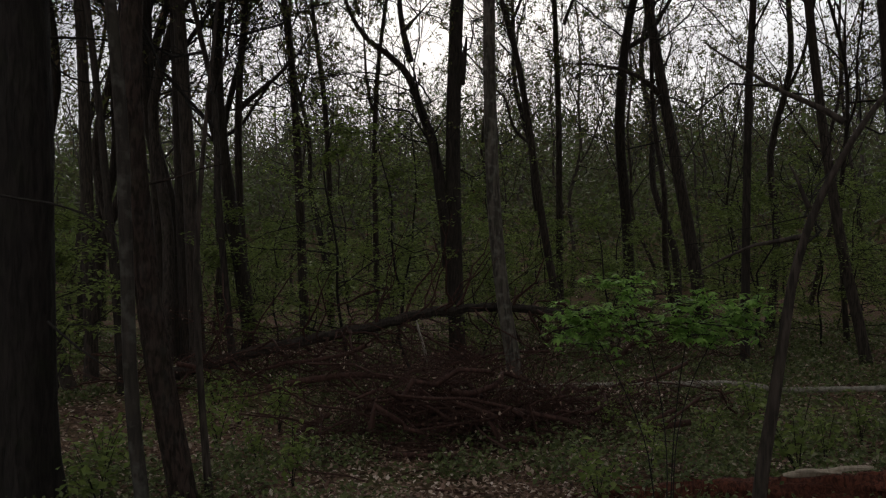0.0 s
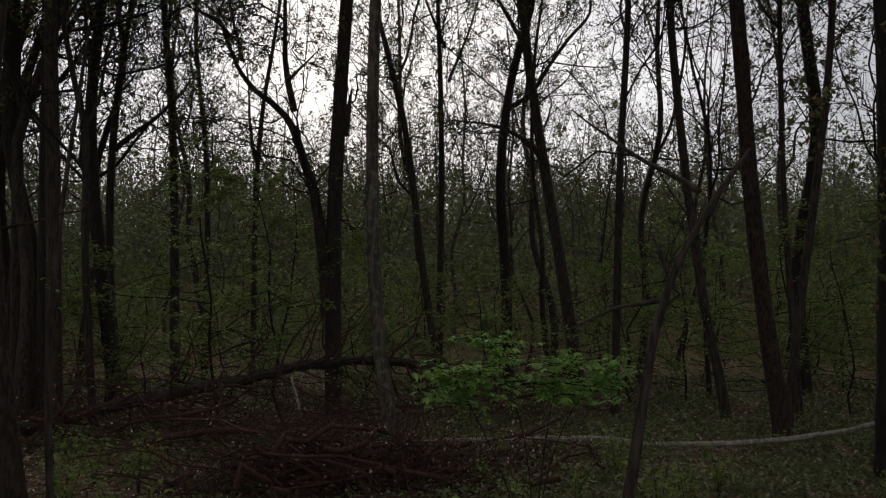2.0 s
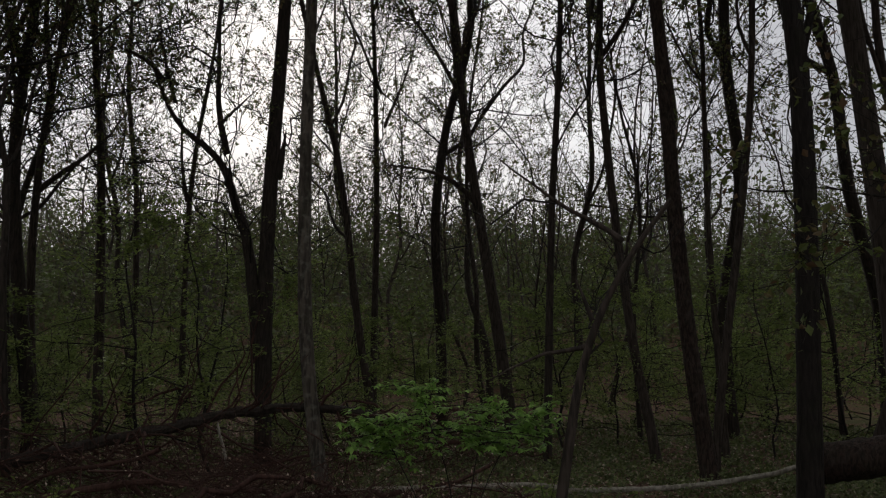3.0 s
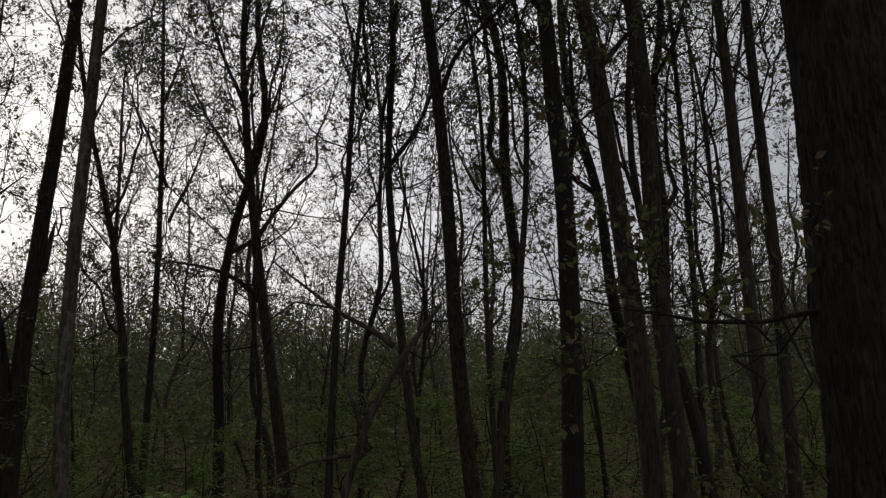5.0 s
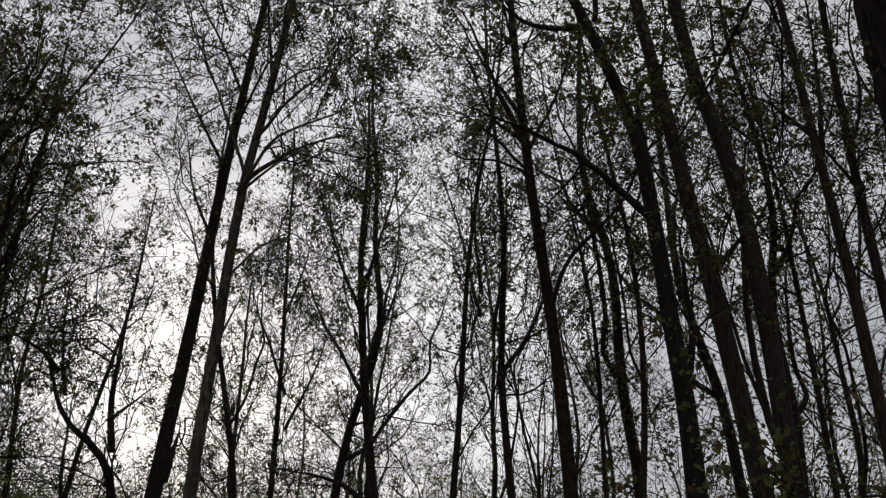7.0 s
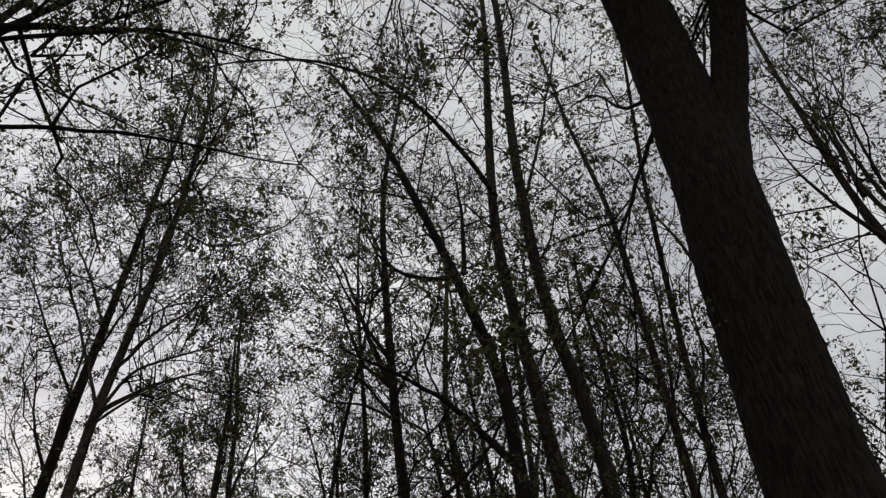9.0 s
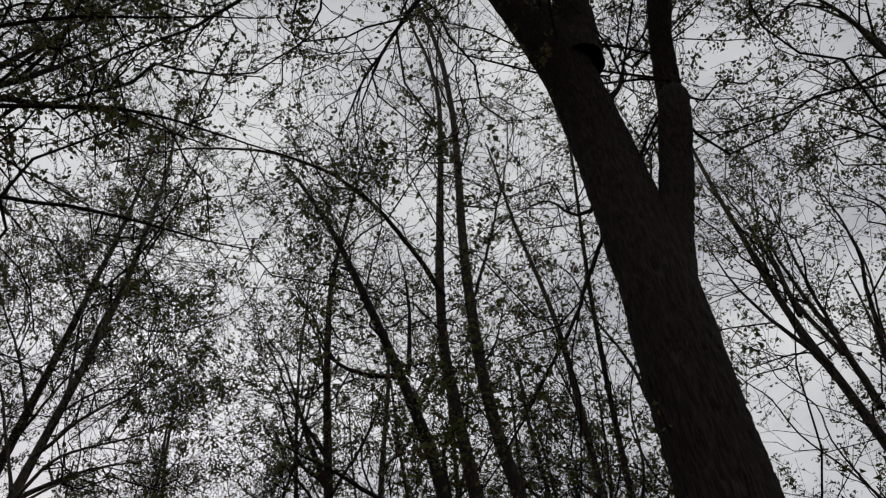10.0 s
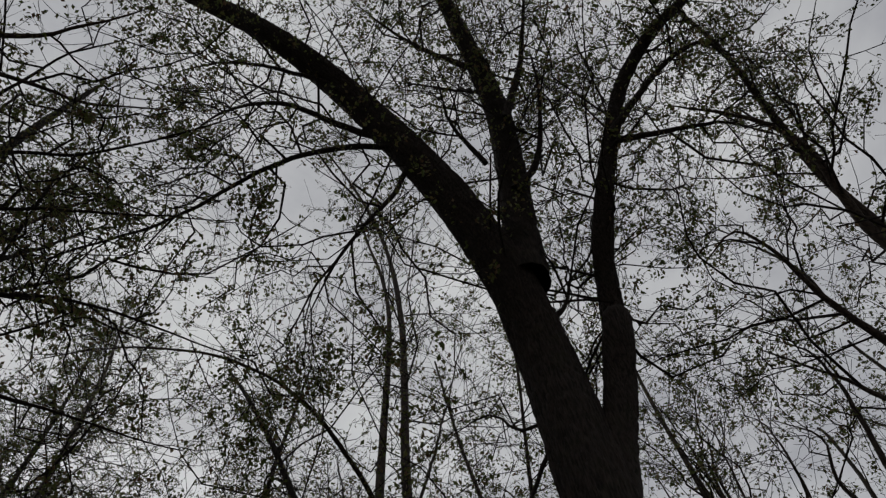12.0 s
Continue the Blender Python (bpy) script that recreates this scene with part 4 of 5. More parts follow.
tree('slender grey-barked woodland tree with sparse young leaves', 0.09, 16, 'M',
     [(-4.40, 14.34, 0.61), (-4.49, 14.31, 2.93), (-4.52, 14.30, 4.88), (-4.53, 14.30, 6.35)], bark=BARK_DARK, twig=1.3, dens=0.7, seed=144)


# ---------------------------------------------------------------- filler woodland
def plain_tree(seed, top):
    rng = np.random.default_rng(seed)
    bend = np.cumsum(rng.normal(size=(7, 2)) * 0.3, axis=0)
    zs = np.linspace(0, top * 0.8, 7)
    path = [(0, 0, 0)] + [(bend[i, 0], bend[i, 1], zs[i]) for i in range(1, 7)]
    return rng, path


def filler(label, seed, top, r, spots, bark):
    """One tree built at the first spot, then copied to the others, each turned."""
    rng, path = plain_tree(seed, top)
    (x, y), rest = spots[0], spots[1:]
    z = float(height(x, y))
    p = finish_trunk([(a + x, b + y, c + z) for a, b, c in path], top + z, rng)
    root = empty("tree", label, "tree", "woodland trees", (x, y, z - 0.1))
    p = p - np.array([x, y, z - 0.1])
    line = smooth_path(p, 0.9)
    s = np.linspace(0, 1, len(line))
    rad = r * (1 - 0.85 * s ** 1.1) + 0.006
    V, F = bark_tube(line, rad, 9, rng, 0.0, 6, 0.2)
    child("trunk", rebuild("trunk", V, F, bark), root)
    rods = [(line, rad, 0.3)]
    for at in (rng.uniform(0.3, 0.42), rng.uniform(0.45, 0.6), rng.uniform(0.62, 0.75)):
        k = int(at * (len(line) - 1))
        q, qr = fork(line[k], unit(line[k + 1] - line[k]), rad[k] * 0.6, rng.uniform(4, 7), rng)
        child("limb", rebuild("limb", *tubes(q[None], qr[None], 6), bark), root)
        rods.append((q, qr, 0.2))
    P0, R0 = [], []
    for q, qr, t0 in rods:
        t, x01 = np.linspace(t0, 1, 12), np.linspace(0, 1, len(q))
        P0.append(np.stack([np.interp(t, x01, q[:, c]) for c in range(3)], -1))
        R0.append(np.interp(t, x01, qr))
    P0, R0 = np.array(P0), np.array(R0)
    A, RA = sprout(P0, R0, [11, 6, 6, 5], rng, 0.0, 1.0, 0, 48, 0.28, 6, 0.6, 0.1, 0.8, 3.6, 2.4)
    B, RB = sprout(A, RA, 5.2, rng, 0.12, 1.0, 0.55, 52, 0.12, 4, 0.6, 0.09, 0.3, 1.8)
    C, RC = sprout(B, RB, 3.2, rng, 0.2, 1.0, 0.55, 54, 0.06, 2, 0.7, 0.1, 0.15, 0.7)
    RB, RC = np.maximum(RB, 0.005), np.maximum(RC, 0.0036)
    child("branchwork", rebuild("branchwork", *gather([tubes(A, RA, 4), tubes(B, RB, 3), tubes(C, RC, 3)]), TWIG), root, "dark bare twigs", "stuff")
    w = rng.integers(0, len(C), int(len(C) * 6))
    V, F = specks(along(C, RC, w, rng.uniform(0.0, 1.0, len(w)))[0] + rng.normal(size=(len(w), 3)) * 0.06, rng, 0.085)
    child("crown", rebuild("crown", V, F, LEAF, False), root, "small sparse young spring leaves", "stuff")
    for x, y in rest:
        k = rng.uniform(0.85, 1.25) * (1.2 if y < 3 else 1.0)
        copy_thing(root, pose(x, y, float(height(x, y)) - 0.1, rng.uniform(-4, 4), rng.uniform(-4, 4), rng.uniform(0, 360)) @ Matrix.Scale(k, 4))


def woodland():
    # number, bearings from and to, distances from and to, least gap
    # the 100 to 322 grove is unseen, added behind the camera for shade and enclosure
    groves = [(37, -36, 62, 19, 48, 1.9), (8, 62, 100, 13, 26, 2.6), (6, 56, 80, 12, 22, 1.9), (20, -34, -13, 12.5, 24, 1.1),
              (4, 4, 24, 20, 32, 1.6), (4, 33, 45, 13, 20, 1.6), (8, 100, 322, 8, 22, 3.2), (3, 24, 50, 14, 26, 1.5)]
    spots = []
    for k, (n, a0, a1, d0, d1, gap) in enumerate(groves):
        rng = np.random.default_rng(200 + k)
        found = 0
        for _ in range(4000):
            az, d = rng.uniform(a0, a1), rng.uniform(d0, d1)
            x, y = d * math.sin(radians(az)), d * math.cos(radians(az))
            clearing = (-14 < az < 4 and d < 34) or (23 < az < 40 and d < 26)
            if k in (3, 5, 7):
                clearing = False
            if found < n and not clearing and all(math.hypot(x - a, y - b) > gap for a, b in spots):
                spots.append((x, y))
                found += 1
    kinds = [(14.5, 0.09, BARK), (16, 0.115, BARK_DARK), (11.5, 0.06, BARK), (16.5, 0.135, BARK_DARK), (13, 0.075, BARK), (9.5, 0.045, BARK_DARK)]
    words = ("slender grey-barked woodland tree with sparse young leaves", "tall dark-barked woodland tree with sparse young leaves", "thin young woodland tree with sparse fresh leaves")
    for k, (top, r, bark) in enumerate(kinds):
        filler(words[(0, 1, 2, 1, 0, 2)[k]], 40 + k, top, r, spots[k::6], bark)


woodland()


def far_woods():
    """The woods that close the view far off: thin stems with forked tops, too many to count."""
    rng = np.random.default_rng(21)
    N = 480
    az = np.radians(rng.uniform(-45, 75, N))
    d = rng.uniform(48, 120, N)
    x, y = d * np.sin(az), d * np.cos(az)
    z = height(x, y)
    H = rng.uniform(5, 13.5, N)
    n = 5
    s = np.linspace(0, 1, n)[None, :, None]
    base = np.stack([x, y, z - 0.1], -1)
    lean = rng.normal(size=(N, 3)) * 0.05
    lean[:, 2] = 1
    P = base[:, None] + lean[:, None] * s * H[:, None, None]
    P[:, 1:] += np.cumsum(rng.normal(size=(N, n - 1, 3)) * 0.55, axis=1) * [1, 1, 0]
    R = (rng.uniform(0.05, 0.16, N))[:, None] * np.linspace(1, 0.2, n)[None]
    A, RA = sprout(P, R, 8.0, rng, 0.25, 1.0, 0.35, 50, 0.3, 3, 0.6, 0.1, 0.8, 4.0)
    B, RB = sprout(A, RA, 2.0, rng, 0.2, 1.0, 0.5, 40, 0.1, 3, 0.7, 0.1, 0.5, 2.0)
    RA, RB = np.maximum(RA, 0.02), np.maximum(RB, 0.012)
    wood = new("far_trees", rebuild("far_trees", *gather([tubes(P, R, 5), tubes(A, RA, 3), tubes(B, RB, 3)]), HAZED_BARK))
    tagged(wood, "distant bare stems and branches of the wood", "woods", "", "stuff")
    w = rng.integers(0, len(B), 20000)
    V, F = specks(along(B, RB, w, rng.random(len(w)))[0], rng, 0.24)
    leaves = new("far_foliage", rebuild("far_foliage", V, F, LEAF, False))
    tagged(leaves, "distant thin spring foliage of the wood", "foliage", "", "stuff")
    # young crowns between the stems of the slope
    N = 130000
    az = np.radians(rng.uniform(-48, 78, N))
    d = rng.uniform(42, 108, N)
    x, y = d * np.sin(az), d * np.cos(az)
    z = height(x, y) + 2 + 10.5 * rng.random(N) ** 1.6 * (0.75 + 0.25 * np.sin(az * 37 + 0.2 * d))
    V, F = specks(np.stack([x, y, z], -1), rng, 0.28, 0.1, 0.3)
    tagged(new("far_saplings", rebuild("far_saplings", V, F, THICKET, False)), "distant olive and brown crowns of young trees", "foliage", "", "stuff")
    # far thicket: young growth that hides the horizon
    N = 150000
    az = np.radians(rng.uniform(-48, 78, N))
    d = rng.uniform(36, 105, N)
    x, y = d * np.sin(az), d * np.cos(az)
    clump = 5.5 + 2.2 * np.sin(az * 23 + d * 0.11) + 1.6 * np.sin(az * 51 + 1.0)
    z = height(x, y) + clump * (0.5 + d / 80) * rng.random(N) ** 1.15
    V, F = specks(np.stack([x, y, z], -1), rng, 0.28, 0.1, 0.3)
    N = 170000
    az2 = np.radians(rng.uniform(-48, 78, N))
    d = rng.uniform(88, 119, N)
    x, y = d * np.sin(az2), d * np.cos(az2)
    uneven = 0.6 + 0.25 * np.sin(az2 * 31) + 0.2 * np.sin(az2 * 77 + 1.0) + 0.15 * np.sin(az2 * 160)
    V2, F2 = specks(np.stack([x, y, height(x, y) + 10.5 * uneven * rng.random(N) ** 1.05], -1), rng, 0.32, 0.1, 0.3)
    N = 130000
    az3, d = np.radians(rng.uniform(-48, 78, N)), rng.uniform(62, 100, N)
    x, y = d * np.sin(az3), d * np.cos(az3)
    uneven = 0.8 + 0.2 * np.sin(az3 * 43 + 2.0) + 0.15 * np.sin(az3 * 90)
    V3, F3 = specks(np.stack([x, y, height(x, y) + d * 0.085 * uneven * rng.random(N)], -1), rng, 0.36, 0.1, 0.3)
    V, F = gather([(V, F), (V2, F2), (V3, F3)])
    tagged(new("far_thicket", rebuild("far_thicket", V, F, THICKET, False)), "distant dim thicket of young leaves and twigs", "thicket", "", "stuff")


far_woods()


# ---------------------------------------------------------------- understory
def understory(seed, top, spots):
    """A young shrub-like tree with level sprays of fresh green leaves."""
    rng = np.random.default_rng(seed)
    (x, y), rest = spots[0], spots[1:]
    root = empty("sapling", "slender sapling with level sprays of fresh green leaves", "sapling", "understory saplings", (x, y, float(height(x, y)) - 0.05))
    n = 8
    zs = np.linspace(0, top, n)
    bend = np.cumsum(rng.normal(size=(n, 2)) * 0.09, axis=0)
    bend[0] = 0
    line = smooth_path(np.column_stack([bend, zs]), 0.3)
    s = np.linspace(0, 1, len(line))
    rad = 0.022 * (1 - 0.8 * s) + 0.003
    child("trunk", rebuild("trunk", *tubes(line[None], rad[None], 7), TWIG), root)
    t = np.linspace(0.1, 1, 12)
    P0 = np.stack([np.interp(t, s, line[:, c]) for c in range(3)], -1)[None]
    R0 = np.interp(t, s, rad)[None]
    A, RA = sprout(P0, R0, [18], rng, 0, 1, 0.45, 78, 0.02, 5, 0.7, 0.06, 0.5, 2.2)
    B, RB = sprout(A, RA, 6.0, rng, 0.15, 1, 0.5, 50, 0.0, 3, 0.7, 0.06, 0.2, 0.9)
    child("branchwork", rebuild("branchwork", *gather([tubes(A, np.maximum(RA, 0.004), 3), tubes(B, np.maximum(RB, 0.003), 3)]), TWIG), root, "thin dark side branches", "stuff")
    w = rng.integers(0, len(B), int(len(B) * 22))
    V, F = blades(along(B, RB, w, rng.random(len(w)))[0] + rng.normal(size=(len(w), 3)) * [0.06, 0.06, 0.02], rng, 0.075, 0.12, 0.75)
    child("crown", rebuild("crown", V, F, SPRAY, False), root, "level sprays of fresh green leaves", "stuff")
    for x, y in rest:
        k = rng.uniform(0.7, 1.15)
        copy_thing(root, pose(x, y, float(height(x, y)) - 0.05, rng.uniform(-5, 5), rng.uniform(-5, 5), rng.uniform(0, 360)) @ Matrix.Scale(k, 4))


def plant_understory():
    rng = np.random.default_rng(31)
    spots = []
    while len(spots) < 150:
        az, d = radians(rng.uniform(-35, 62)), rng.uniform(15, 42)
        x, y = d * math.sin(az), d * math.cos(az)
        if all(math.hypot(x - a, y - b) > 1.0 for a, b in spots):
            spots.append((x, y))
    spots[5:5] = [(-4.5, 9.4), (-5.2, 11.0), (-1.5, 13.4), (0.7, 15.2), (-0.5, 13.3), (2.9, 14.6)]
    for k in range(5):
        understory(60 + k, (2.7, 3.4, 4.0, 2.3, 3.7)[k], spots[k::5])


plant_understory()


# ---------------------------------------------------------------- forest floor
def floor_cover():
    rng = np.random.default_rng(71)

    def scatter(n, d0, d1, a0=-34, a1=44):
        az = np.radians(rng.uniform(a0, a1, n))
        d = np.exp(rng.uniform(np.log(d0), np.log(d1), n))
        x, y = d * np.sin(az), d * np.cos(az)
        return np.stack([x, y, height(x, y)], -1)

    at = np.vstack([scatter(60000, 3.6, 24), scatter(16000, 0.5, 10, -180, 180)])
    at[:, 2] += rng.uniform(0.005, 0.05, len(at))
    V, F = blades(at, rng, 0.034 + 0.0024 * np.hypot(at[:, 0], at[:, 1]), -0.05, 0.6)
    tagged(new("leaf_litter", rebuild("leaf_litter", V, F, LITTER, False)), "dry brown fallen leaves on the forest floor", "leaves", "", "stuff")

    # low herbs in patches
    at = np.vstack([scatter(19000, 3.8, 24), scatter(4500, 8, 24), scatter(2500, 0.9, 10, -180, 180)])
    patch = np.sin(0.9 * at[:, 0] + 1.0) * np.sin(0.8 * at[:, 1] + 0.5) + 0.7 * np.sin(2.6 * at[:, 0] + 1.1 * at[:, 1]) * np.sin(3.1 * at[:, 1] - 0.8 * at[:, 0]) + rng.normal(size=len(at)) * 0.2
    at = at[patch > np.where(at[:, 0] > 0.6, -0.9, -0.1)]
    who = np.repeat(np.arange(len(at)), 6)
    tall = rng.uniform(0.05, 0.22, len(at))[who]
    spread = np.column_stack([rng.normal(size=(len(who), 2)) * 0.05, tall * rng.uniform(0.3, 1.0, len(who))])
    V, F = blades(at[who] + spread, rng, 0.026 + 0.003 * np.hypot(at[who, 0], at[who, 1]), -0.1, 0.35)
    tagged(new("ground_herbs", rebuild("ground_herbs", V, F, HERB, False)), "low green woodland herbs growing through leaf litter", "herbs", "", "stuff")

    at = scatter(420, 4.0, 16)
    P = np.zeros((len(at), 4, 3))
    way = rng.normal(size=(len(at), 3)) * [1, 1, 0.12]
    way = unit(way) * rng.uniform(0.2, 0.9, len(at))[:, None]
    for k in range(4):
        P[:, k] = at + way * k / 3 + rng.normal(size=at.shape) * 0.02 + [0, 0, 0.03]
    R = rng.uniform(0.003, 0.009, len(at))[:, None] * np.linspace(1, 0.5, 4)[None]
    tagged(new("fallen_twigs", rebuild("fallen_twigs", *tubes(P, R, 4), DEAD)), "thin fallen twigs on the forest floor", "twigs", "", "stuff")


floor_cover()


def log(label, r0, r1, path, mat, seed, knots=0.02, sway=0.0, group="fallen logs"):
    """A fallen stem with rough bark and closed, broken ends."""
    rng = np.random.default_rng(seed)
    line = smooth_path(path, 0.06)
    line = line + np.cumsum(rng.normal(size=line.shape), axis=0) * sway * np.sin(np.linspace(0, np.pi, len(line)))[:, None]
    rad = np.linspace(r0, r1, len(line)) * (1 + 0.06 * rng.normal(size=len(line)))
    k = np.ones(5) / 5
    rad = np.convolve(np.pad(rad, 2, mode="edge"), k, mode="valid")
    rad[0], rad[-1] = rad[0] * 0.35, rad[-1] * 0.35
    root = empty("fallen_log", label, "log", group, tuple(line[0]))
    V, F = bark_tube(line - line[0], rad, 28, rng, knots, 12)
    child("trunk", rebuild("trunk", V, F, mat), root)
    return root, line


def stubs(root, line, n, seed, mat, length=0.5, r=0.02):
    """Broken branch stubs along a log."""
    rng = np.random.default_rng(seed)
    P = line[None] - line[0]
    A, RA = sprout(np.ascontiguousarray(P), np.full((1, len(line)), 0.1), [n], rng, 0.05, 0.95, 0.3, 62, 0.15, 6, 0.5, 0.12, length * 0.4, length * 1.6)
    for q in A:
        rr = r * rng.uniform(0.5, 1.2) * np.linspace(1, 0.35, 6)
        child("branch", rebuild("branch", *tubes(q[None], rr[None], 6), mat), root)


def splinters(root, line, n, seed, mat):
    """Torn slabs of rotten wood standing off a log along its grain."""
    rng = np.random.default_rng(seed)
    way = unit(line[-1] - line[0])
    for _ in range(n):
        k = rng.integers(2, len(line) - 6)
        a = rng.uniform(-0.4, 3.4)
        side = np.array([way[1], -way[0], 0]) * math.cos(a) + np.array([0, 0, 1.0]) * math.sin(a)
        at = line[k] - line[0] + side * rng.uniform(0.055, 0.115)
        L = rng.uniform(0.06, 0.3)
        s = np.linspace(-0.5, 0.5, 5)[:, None]
        q = at + (way + rng.normal(size=3) * 0.14) * s * L + rng.normal(size=(5, 3)) * 0.006 + side * 0.05 * s**2
        r = rng.uniform(0.008, 0.024) * np.array([0.25, 0.9, 1.0, 0.7, 0.2])
        child("splinter", rebuild("splinter", *tubes(q[None], r[None], 5), mat, False), root)


stem, line = log("long thin pale fallen log lying across the floor", 0.036, 0.026, [(0.09, 10.80, 0.05), (1.53, 10.69, 0.11), (2.95, 10.39, 0.15), (3.52, 10.21, 0.17), (3.93, 10.06, 0.12), (3.97, 10.10, 0.10), (5.18, 9.55, 0.19), (5.98, 9.08, 0.36), (6.29, 8.87, 0.47), (6.70, 8.57, 0.55)], PALE_WOOD, 1, 0.012)
stubs(stem, line, 5, 5, PALE_WOOD, 0.25, 0.012)
stem, line = log("rotten red-brown log breaking up in leaf litter", 0.07, 0.11, [(0.27, 5.89, -0.18), (1.12, 5.79, -0.03), (1.73, 5.64, 0.06), (2.23, 5.46, 0.13), (2.81, 5.19, 0.21), (3.19, 4.96, 0.31)], ROT, 2, 0.06)
splinters(stem, line, 46, 12, ROT)
stem, line = log("pale split sliver of wood on a rotten log", 0.020, 0.012, [(2.13, 5.34, 0.27), (2.32, 5.26, 0.30), (2.47, 5.19, 0.34), (2.60, 5.13, 0.36)], SPLIT, 3, 0.008)
stem, line = log("short pale splinter of wood on a rotten log", 0.014, 0.008, [(2.18, 5.27, 0.31), (2.28, 5.23, 0.32), (2.42, 5.16, 0.32)], SPLIT, 13, 0.01)
stem, line = log("dark fallen trunk propped up on dead branches", 0.08, 0.05, [(-3.80, 11.59, 0.22), (-2.77, 11.88, 0.51), (-1.83, 12.06, 0.70), (-1.11, 12.15, 0.85), (-0.21, 12.20, 1.00), (0.61, 12.18, 1.05), (1.75, 12.07, 0.95)], BARK_DARK, 4, 0.035, 0.009)
stubs(stem, line, 60, 6, DEAD, 0.8, 0.02)
stem, line = log("dark fallen branch low among dead twigs", 0.045, 0.03, [(-2.09, 9.78, 0.26), (-1.70, 9.85, 0.33), (-1.12, 9.94, 0.39), (-0.59, 9.98, 0.35)], DEAD, 7, 0.008)
stubs(stem, line, 10, 8, DEAD, 0.5, 0.014)
stem, line = log("broken pale stick leaning under a fallen trunk", 0.022, 0.014, [(-0.23, 11.30, 0.37), (-0.28, 11.30, 0.60), (-0.33, 11.30, 0.77), (-0.37, 11.29, 0.94)], PALE_WOOD, 14, 0.004)
stem, line = log("thick fallen log with rough dark bark", 0.2, 0.2, [(5.84, 8.00, 0.60), (6.21, 7.72, 0.68), (6.57, 7.42, 0.75), (7.21, 6.81, 0.86)], BARK_ROUGH, 9, 0.02)


def brush_pile(label, centre, spread, n, seed, lift):
    """A tangle of dead branches lying on each other, with dry leaves caught in it."""
    rng = np.random.default_rng(seed)
    cx, cy = centre
    z = float(height(cx, cy))
    root = empty("brush_pile", label, "brush pile", "", (cx, cy, z))
    P, R = [], []
    for _ in range(n):
        a = rng.normal(0.0, 0.75) + (math.pi if rng.random() < 0.5 else 0)
        L = rng.uniform(0.6, 2.0)
        d = np.array([math.cos(a), math.sin(a) * 0.7, rng.normal() * 0.22])
        m = np.array([rng.normal() * spread[0], rng.normal() * spread[1], 0])
        m[2] = abs(rng.normal()) * lift * math.exp(-(m[0] / spread[0] / 1.6) ** 2) + 0.03
        s = np.linspace(-0.5, 0.5, 7)[:, None]
        q = m + d * s * L + np.cumsum(rng.normal(size=(7, 3)) * 0.075, axis=0)
        q[:, 2] = np.maximum(q[:, 2], 0.02)
        r = (rng.uniform(0.02, 0.038) if rng.random() < 0.13 else rng.uniform(0.004, 0.016)) * np.linspace(1, 0.5, 7)
        P.append(q), R.append(r)
    for q, r in zip(P, R):
        child("branch", rebuild("branch", *tubes(q[None], r[None], 6), DEAD), root)
    P, R = np.array(P), np.array(R)
    A, RA = sprout(P, R, 7.0, rng, 0.05, 1, 0.4, 45, 0.02, 5, 0.6, 0.12, 0.15, 0.6)
    B, RB = sprout(A, RA, 2.5, rng, 0.2, 1, 0.5, 45, 0.05, 3, 0.7, 0.1, 0.1, 0.4)
    child("brushwood", rebuild("brushwood", *gather([tubes(A, np.maximum(RA, 0.003), 3), tubes(B, np.maximum(RB, 0.002), 3)]), DEAD), root, "tangled dead twigs", "stuff")
    w = rng.integers(0, len(A), 700)
    V, F = blades(along(A, RA, w, rng.random(len(w)))[0], rng, 0.042, 0.2)
    child("caught_litter", rebuild("caught_litter", V, F, LITTER, False), root, "dry leaves caught in the twigs", "stuff")


brush_pile("low tangle of dead branches and dry leaves", (-0.02, 8.3), (0.62, 0.36), 130, 81, 0.26)
brush_pile("dark tangle of dead branches under a fallen trunk", (-1.95, 11.67), (1.5, 0.7), 90, 82, 0.5)
brush_pile("scattered dead twigs and brown leaves on the floor", (0.91, 8.43), (0.6, 0.4), 60, 84, 0.1)
brush_pile("thin spread of dead twigs among low herbs", (1.97, 9.14), (0.6, 0.4), 26, 85, 0.05)
brush_pile("heap of dead twigs behind a thin pale log", (2.66, 13.50), (1.3, 0.5), 60, 83, 0.4)


# ---------------------------------------------------------------- bush with large leaves
def leaflet(length):
    """One pointed leaflet, folded along its midrib and drooping to the tip."""
    rows = [(0.0, 0.02), (0.3, 0.30), (0.62, 0.36), (0.86, 0.2), (1.0, 0.0)]
    V, F = [], []
    for t, w in rows:
        z = -0.28 * t * t
        V += [(-w * 0.5 * length, t * length, (z + 0.05 * w) * length), (0, t * length, (z - 0.05 * w) * length), (w * 0.5 * length, t * length, (z + 0.05 * w) * length)]
    for k in range(len(rows) - 1):
        a = 3 * k
        F += [(a, a + 1, a + 4, a + 3), (a + 1, a + 2, a + 5, a + 4)]
    return np.array(V), np.array(F)


def palm_leaf_mesh(rng):
    """Five leaflets spread like fingers from one stalk."""
    bits = []
    for k, a in enumerate((-72, -36, 0, 36, 72)):
        V, F = leaflet((0.05, 0.068, 0.076, 0.068, 0.05)[k] * rng.uniform(0.9, 1.1))
        tilt = Matrix.Rotation(radians(a + rng.uniform(-6, 6)), 3, "Z") @ Matrix.Rotation(radians(rng.uniform(-14, 8)), 3, "X")
        bits.append((V @ np.array(tilt).T, F))
    return rebuild("leaf", *gather(bits), BRIGHT)


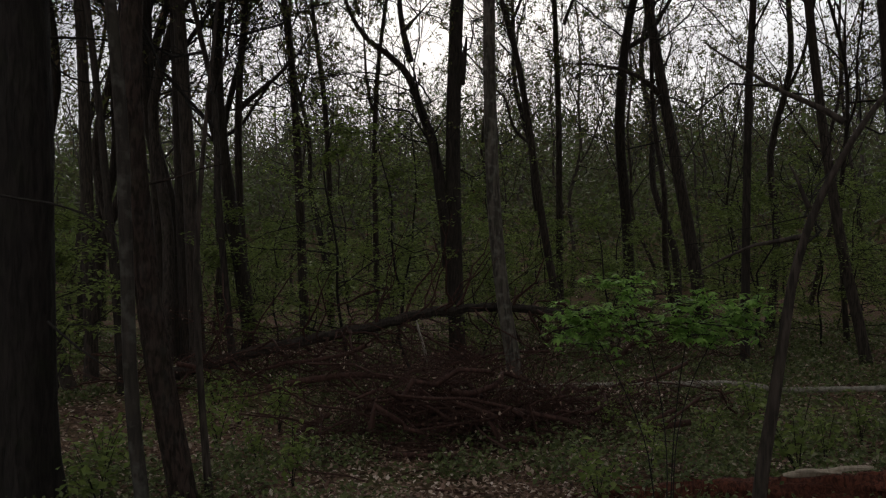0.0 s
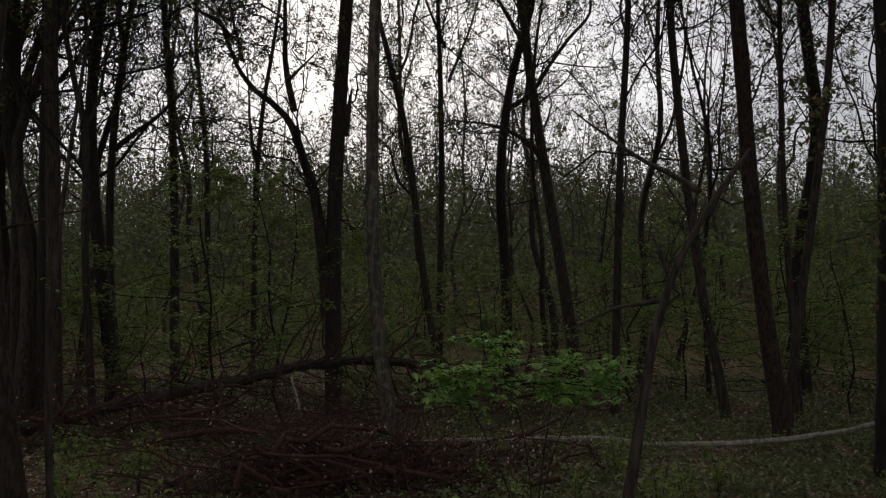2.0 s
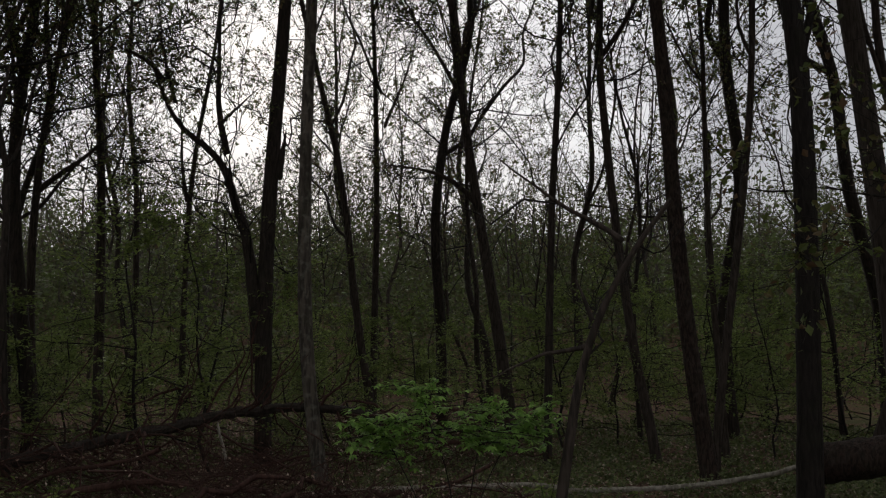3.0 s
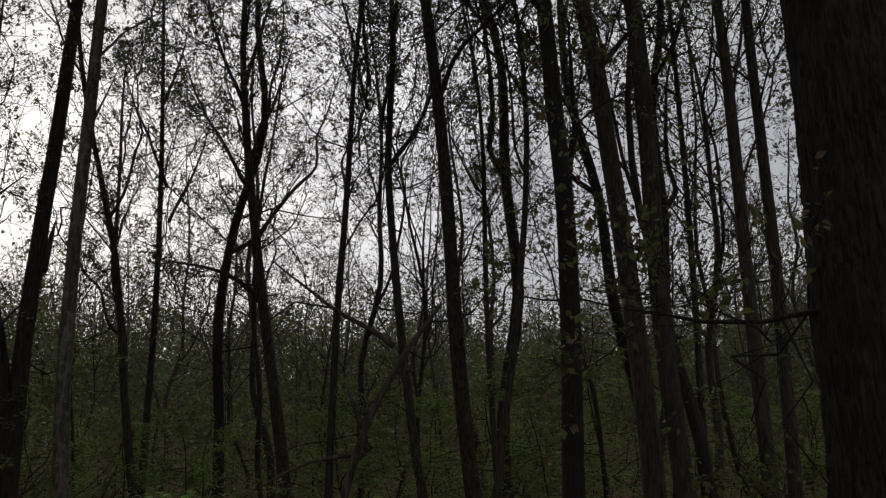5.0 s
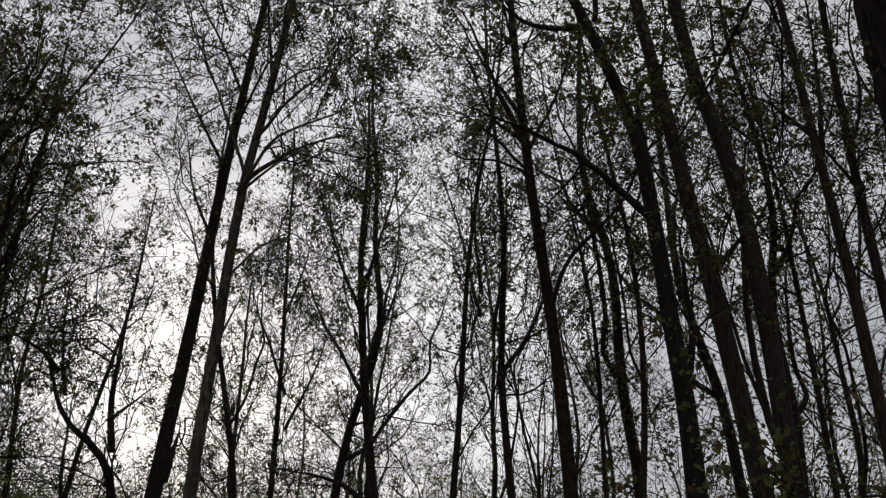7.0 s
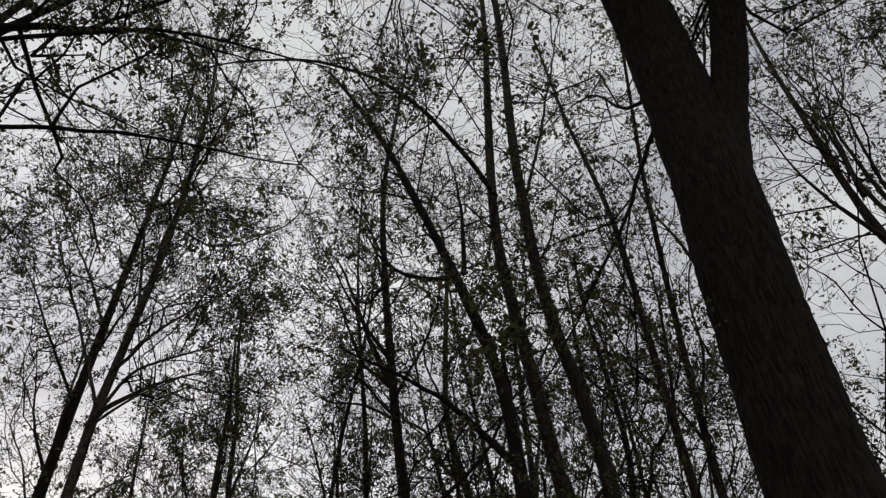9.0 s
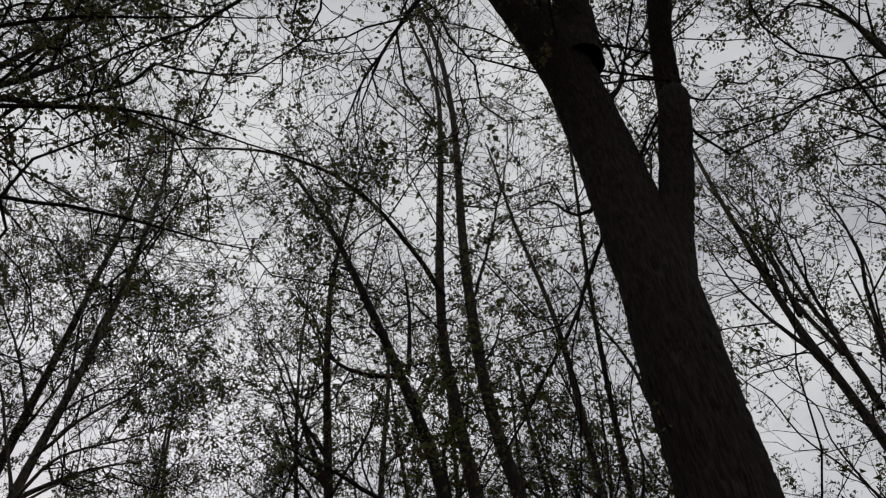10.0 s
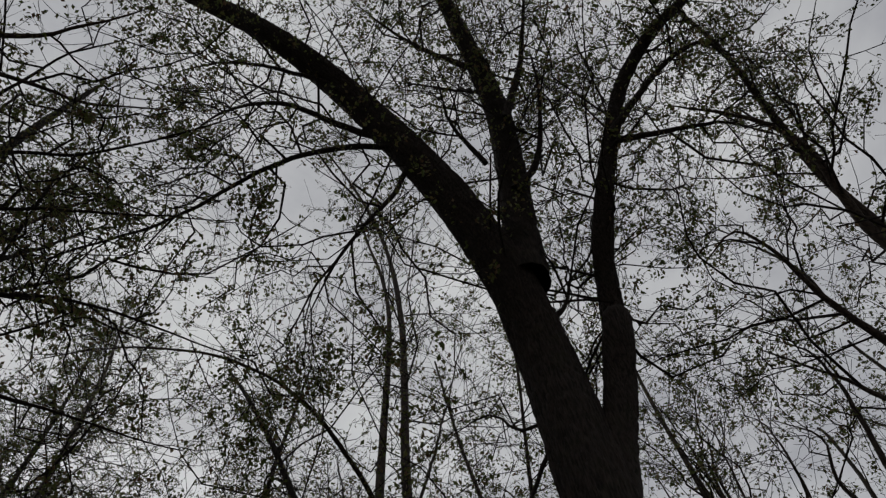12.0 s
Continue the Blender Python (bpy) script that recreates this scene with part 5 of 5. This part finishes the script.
def bush(x, y):
    rng = np.random.default_rng(91)
    z = float(height(x, y))
    root = empty("bush", "young bush with bright green five-fingered leaves", "bush", "", (x, y, z))
    stems = [[(0, 0, -0.05), (0.02, 0, 0.5), (-0.05, 0.02, 1.05), (-0.25, 0.05, 1.55)], [(0.04, 0, -0.05), (0.1, 0.03, 0.6), (0.3, 0.05, 1.1), (0.6, 0.0, 1.38)],
             [(-0.03, 0.02, -0.05), (-0.12, 0.0, 0.6), (-0.4, -0.06, 1.2), (-0.5, -0.08, 1.36)], [(0.02, -0.02, 0.0), (0.05, -0.1, 0.7), (0.12, -0.2, 1.25), (0.25, -0.2, 1.42)]]
    P = []
    for s in stems:
        q = smooth_path(s, 0.15)
        child("stem", rebuild("stem", *tubes(q[None], np.linspace(0.0045, 0.0025, len(q))[None], 7), TWIG), root)
        t = np.linspace(0.75, 1, 8)
        u = np.linspace(0, 1, len(q))
        P.append(np.stack([np.interp(t, u, q[:, c]) for c in range(3)], -1))
    P = np.array(P)
    A, RA = sprout(P, np.full((4, 8), 0.008), [14, 14, 14, 12], rng, 0.0, 1.0, 1.2, 85, 0.0, 6, 0.6, 0.05, 0.2, 0.42)
    A[:, :, 2] = A[:, :1, 2] + (A[:, :, 2] - A[:, :1, 2]) * 0.25
    child("branchwork", rebuild("branchwork", *tubes(A, np.maximum(RA, 0.0025), 5), TWIG), root, "thin dark side branches", "stuff")
    kinds = [palm_leaf_mesh(rng) for _ in range(5)]
    for k in range(290):
        who = np.array([rng.integers(0, len(A))])
        at = along(A, RA, who, np.array([rng.uniform(0.1, 1.0)]))[0][0]
        ob = child("leaf", kinds[k % 5], root)
        ob.matrix_basis = pose(*(at + rng.normal(size=3) * 0.03), rng.uniform(-16, 12), rng.uniform(-16, 16), rng.uniform(0, 360)) @ Matrix.Scale(rng.uniform(0.5, 0.95), 4)
    # the many more leaves behind them
    bits = []
    for k in range(560):
        who = np.array([rng.integers(0, len(A))])
        at = along(A, RA, who, np.array([rng.uniform(0.0, 1.0)]))[0][0] + rng.normal(size=3) * [0.06, 0.06, 0.03]
        m = pose(0, 0, 0, rng.uniform(-16, 12), rng.uniform(-16, 16), rng.uniform(0, 360)) @ Matrix.Scale(rng.uniform(0.45, 0.85), 4)
        me = kinds[k % 5]
        V = np.array([v.co for v in me.vertices]) @ np.array(m.to_3x3()).T + at
        bits.append((V, np.array([tuple(f.vertices) for f in me.polygons])))
    child("foliage", rebuild("foliage", *gather(bits), BRIGHT), root, "bright green leaves", "stuff")


bush(1.30, 5.05)


# ---------------------------------------------------------------- seedlings
def seedlings():
    """Knee-high plants with a few upright stems and fresh green leaves."""
    rng = np.random.default_rng(131)
    spots = [(-2.05, 7.6), (-1.55, 6.9), (-1.15, 6.3), (-2.7, 6.6), (-0.6, 8.9), (1.0, 5.6), (1.55, 6.4), (2.3, 7.4), (3.0, 8.3), (2.0, 9.3), (3.7, 7.5), (-3.1, 8.6), (-2.2, 9.0), (-1.7, 8.6), (1.6, 8.0), (2.6, 6.2), (-2.3, 5.6), (3.1, 6.9), (-2.45, 8.5), (-1.9, 9.4), (-2.6, 9.6)]
    first = None
    for x, y in spots:
        z = float(height(x, y))
        if first is not None and rng.random() < 0.7:
            copy_thing(first, pose(x, y, z, rng.uniform(-6, 6), rng.uniform(-6, 6), rng.uniform(0, 360)) @ Matrix.Scale(rng.uniform(0.7, 1.3), 4))
            continue
        root = empty("seedling", "small upright seedling with fresh green leaves", "seedling", "seedlings", (x, y, z))
        P, R0 = [], []
        for k in range(5):
            a, s = rng.uniform(0, 6.3), np.linspace(0, 1, 5)[:, None]
            q = np.array([math.cos(a), math.sin(a), 0]) * 0.14 * s**1.5 + np.array([0, 0, rng.uniform(0.25, 0.5)]) * s
            q[0, 2] = -0.03
            child("stem", rebuild("stem", *tubes(q[None], np.linspace(0.004, 0.0018, 5)[None], 5), TWIG), root)
            P.append(q), R0.append(np.linspace(0.004, 0.002, 5))
        P, R0 = np.array(P), np.array(R0)
        w = rng.integers(0, 5, 140)
        at = along(P, R0, w, rng.uniform(0.3, 1.0, 140))[0] + rng.normal(size=(140, 3)) * [0.05, 0.05, 0.02]
        child("foliage", rebuild("foliage", *blades(at, rng, 0.06, 0.1, 0.5), SPRAY, False), root, "fresh green leaves", "stuff")
        first = first or root


seedlings()
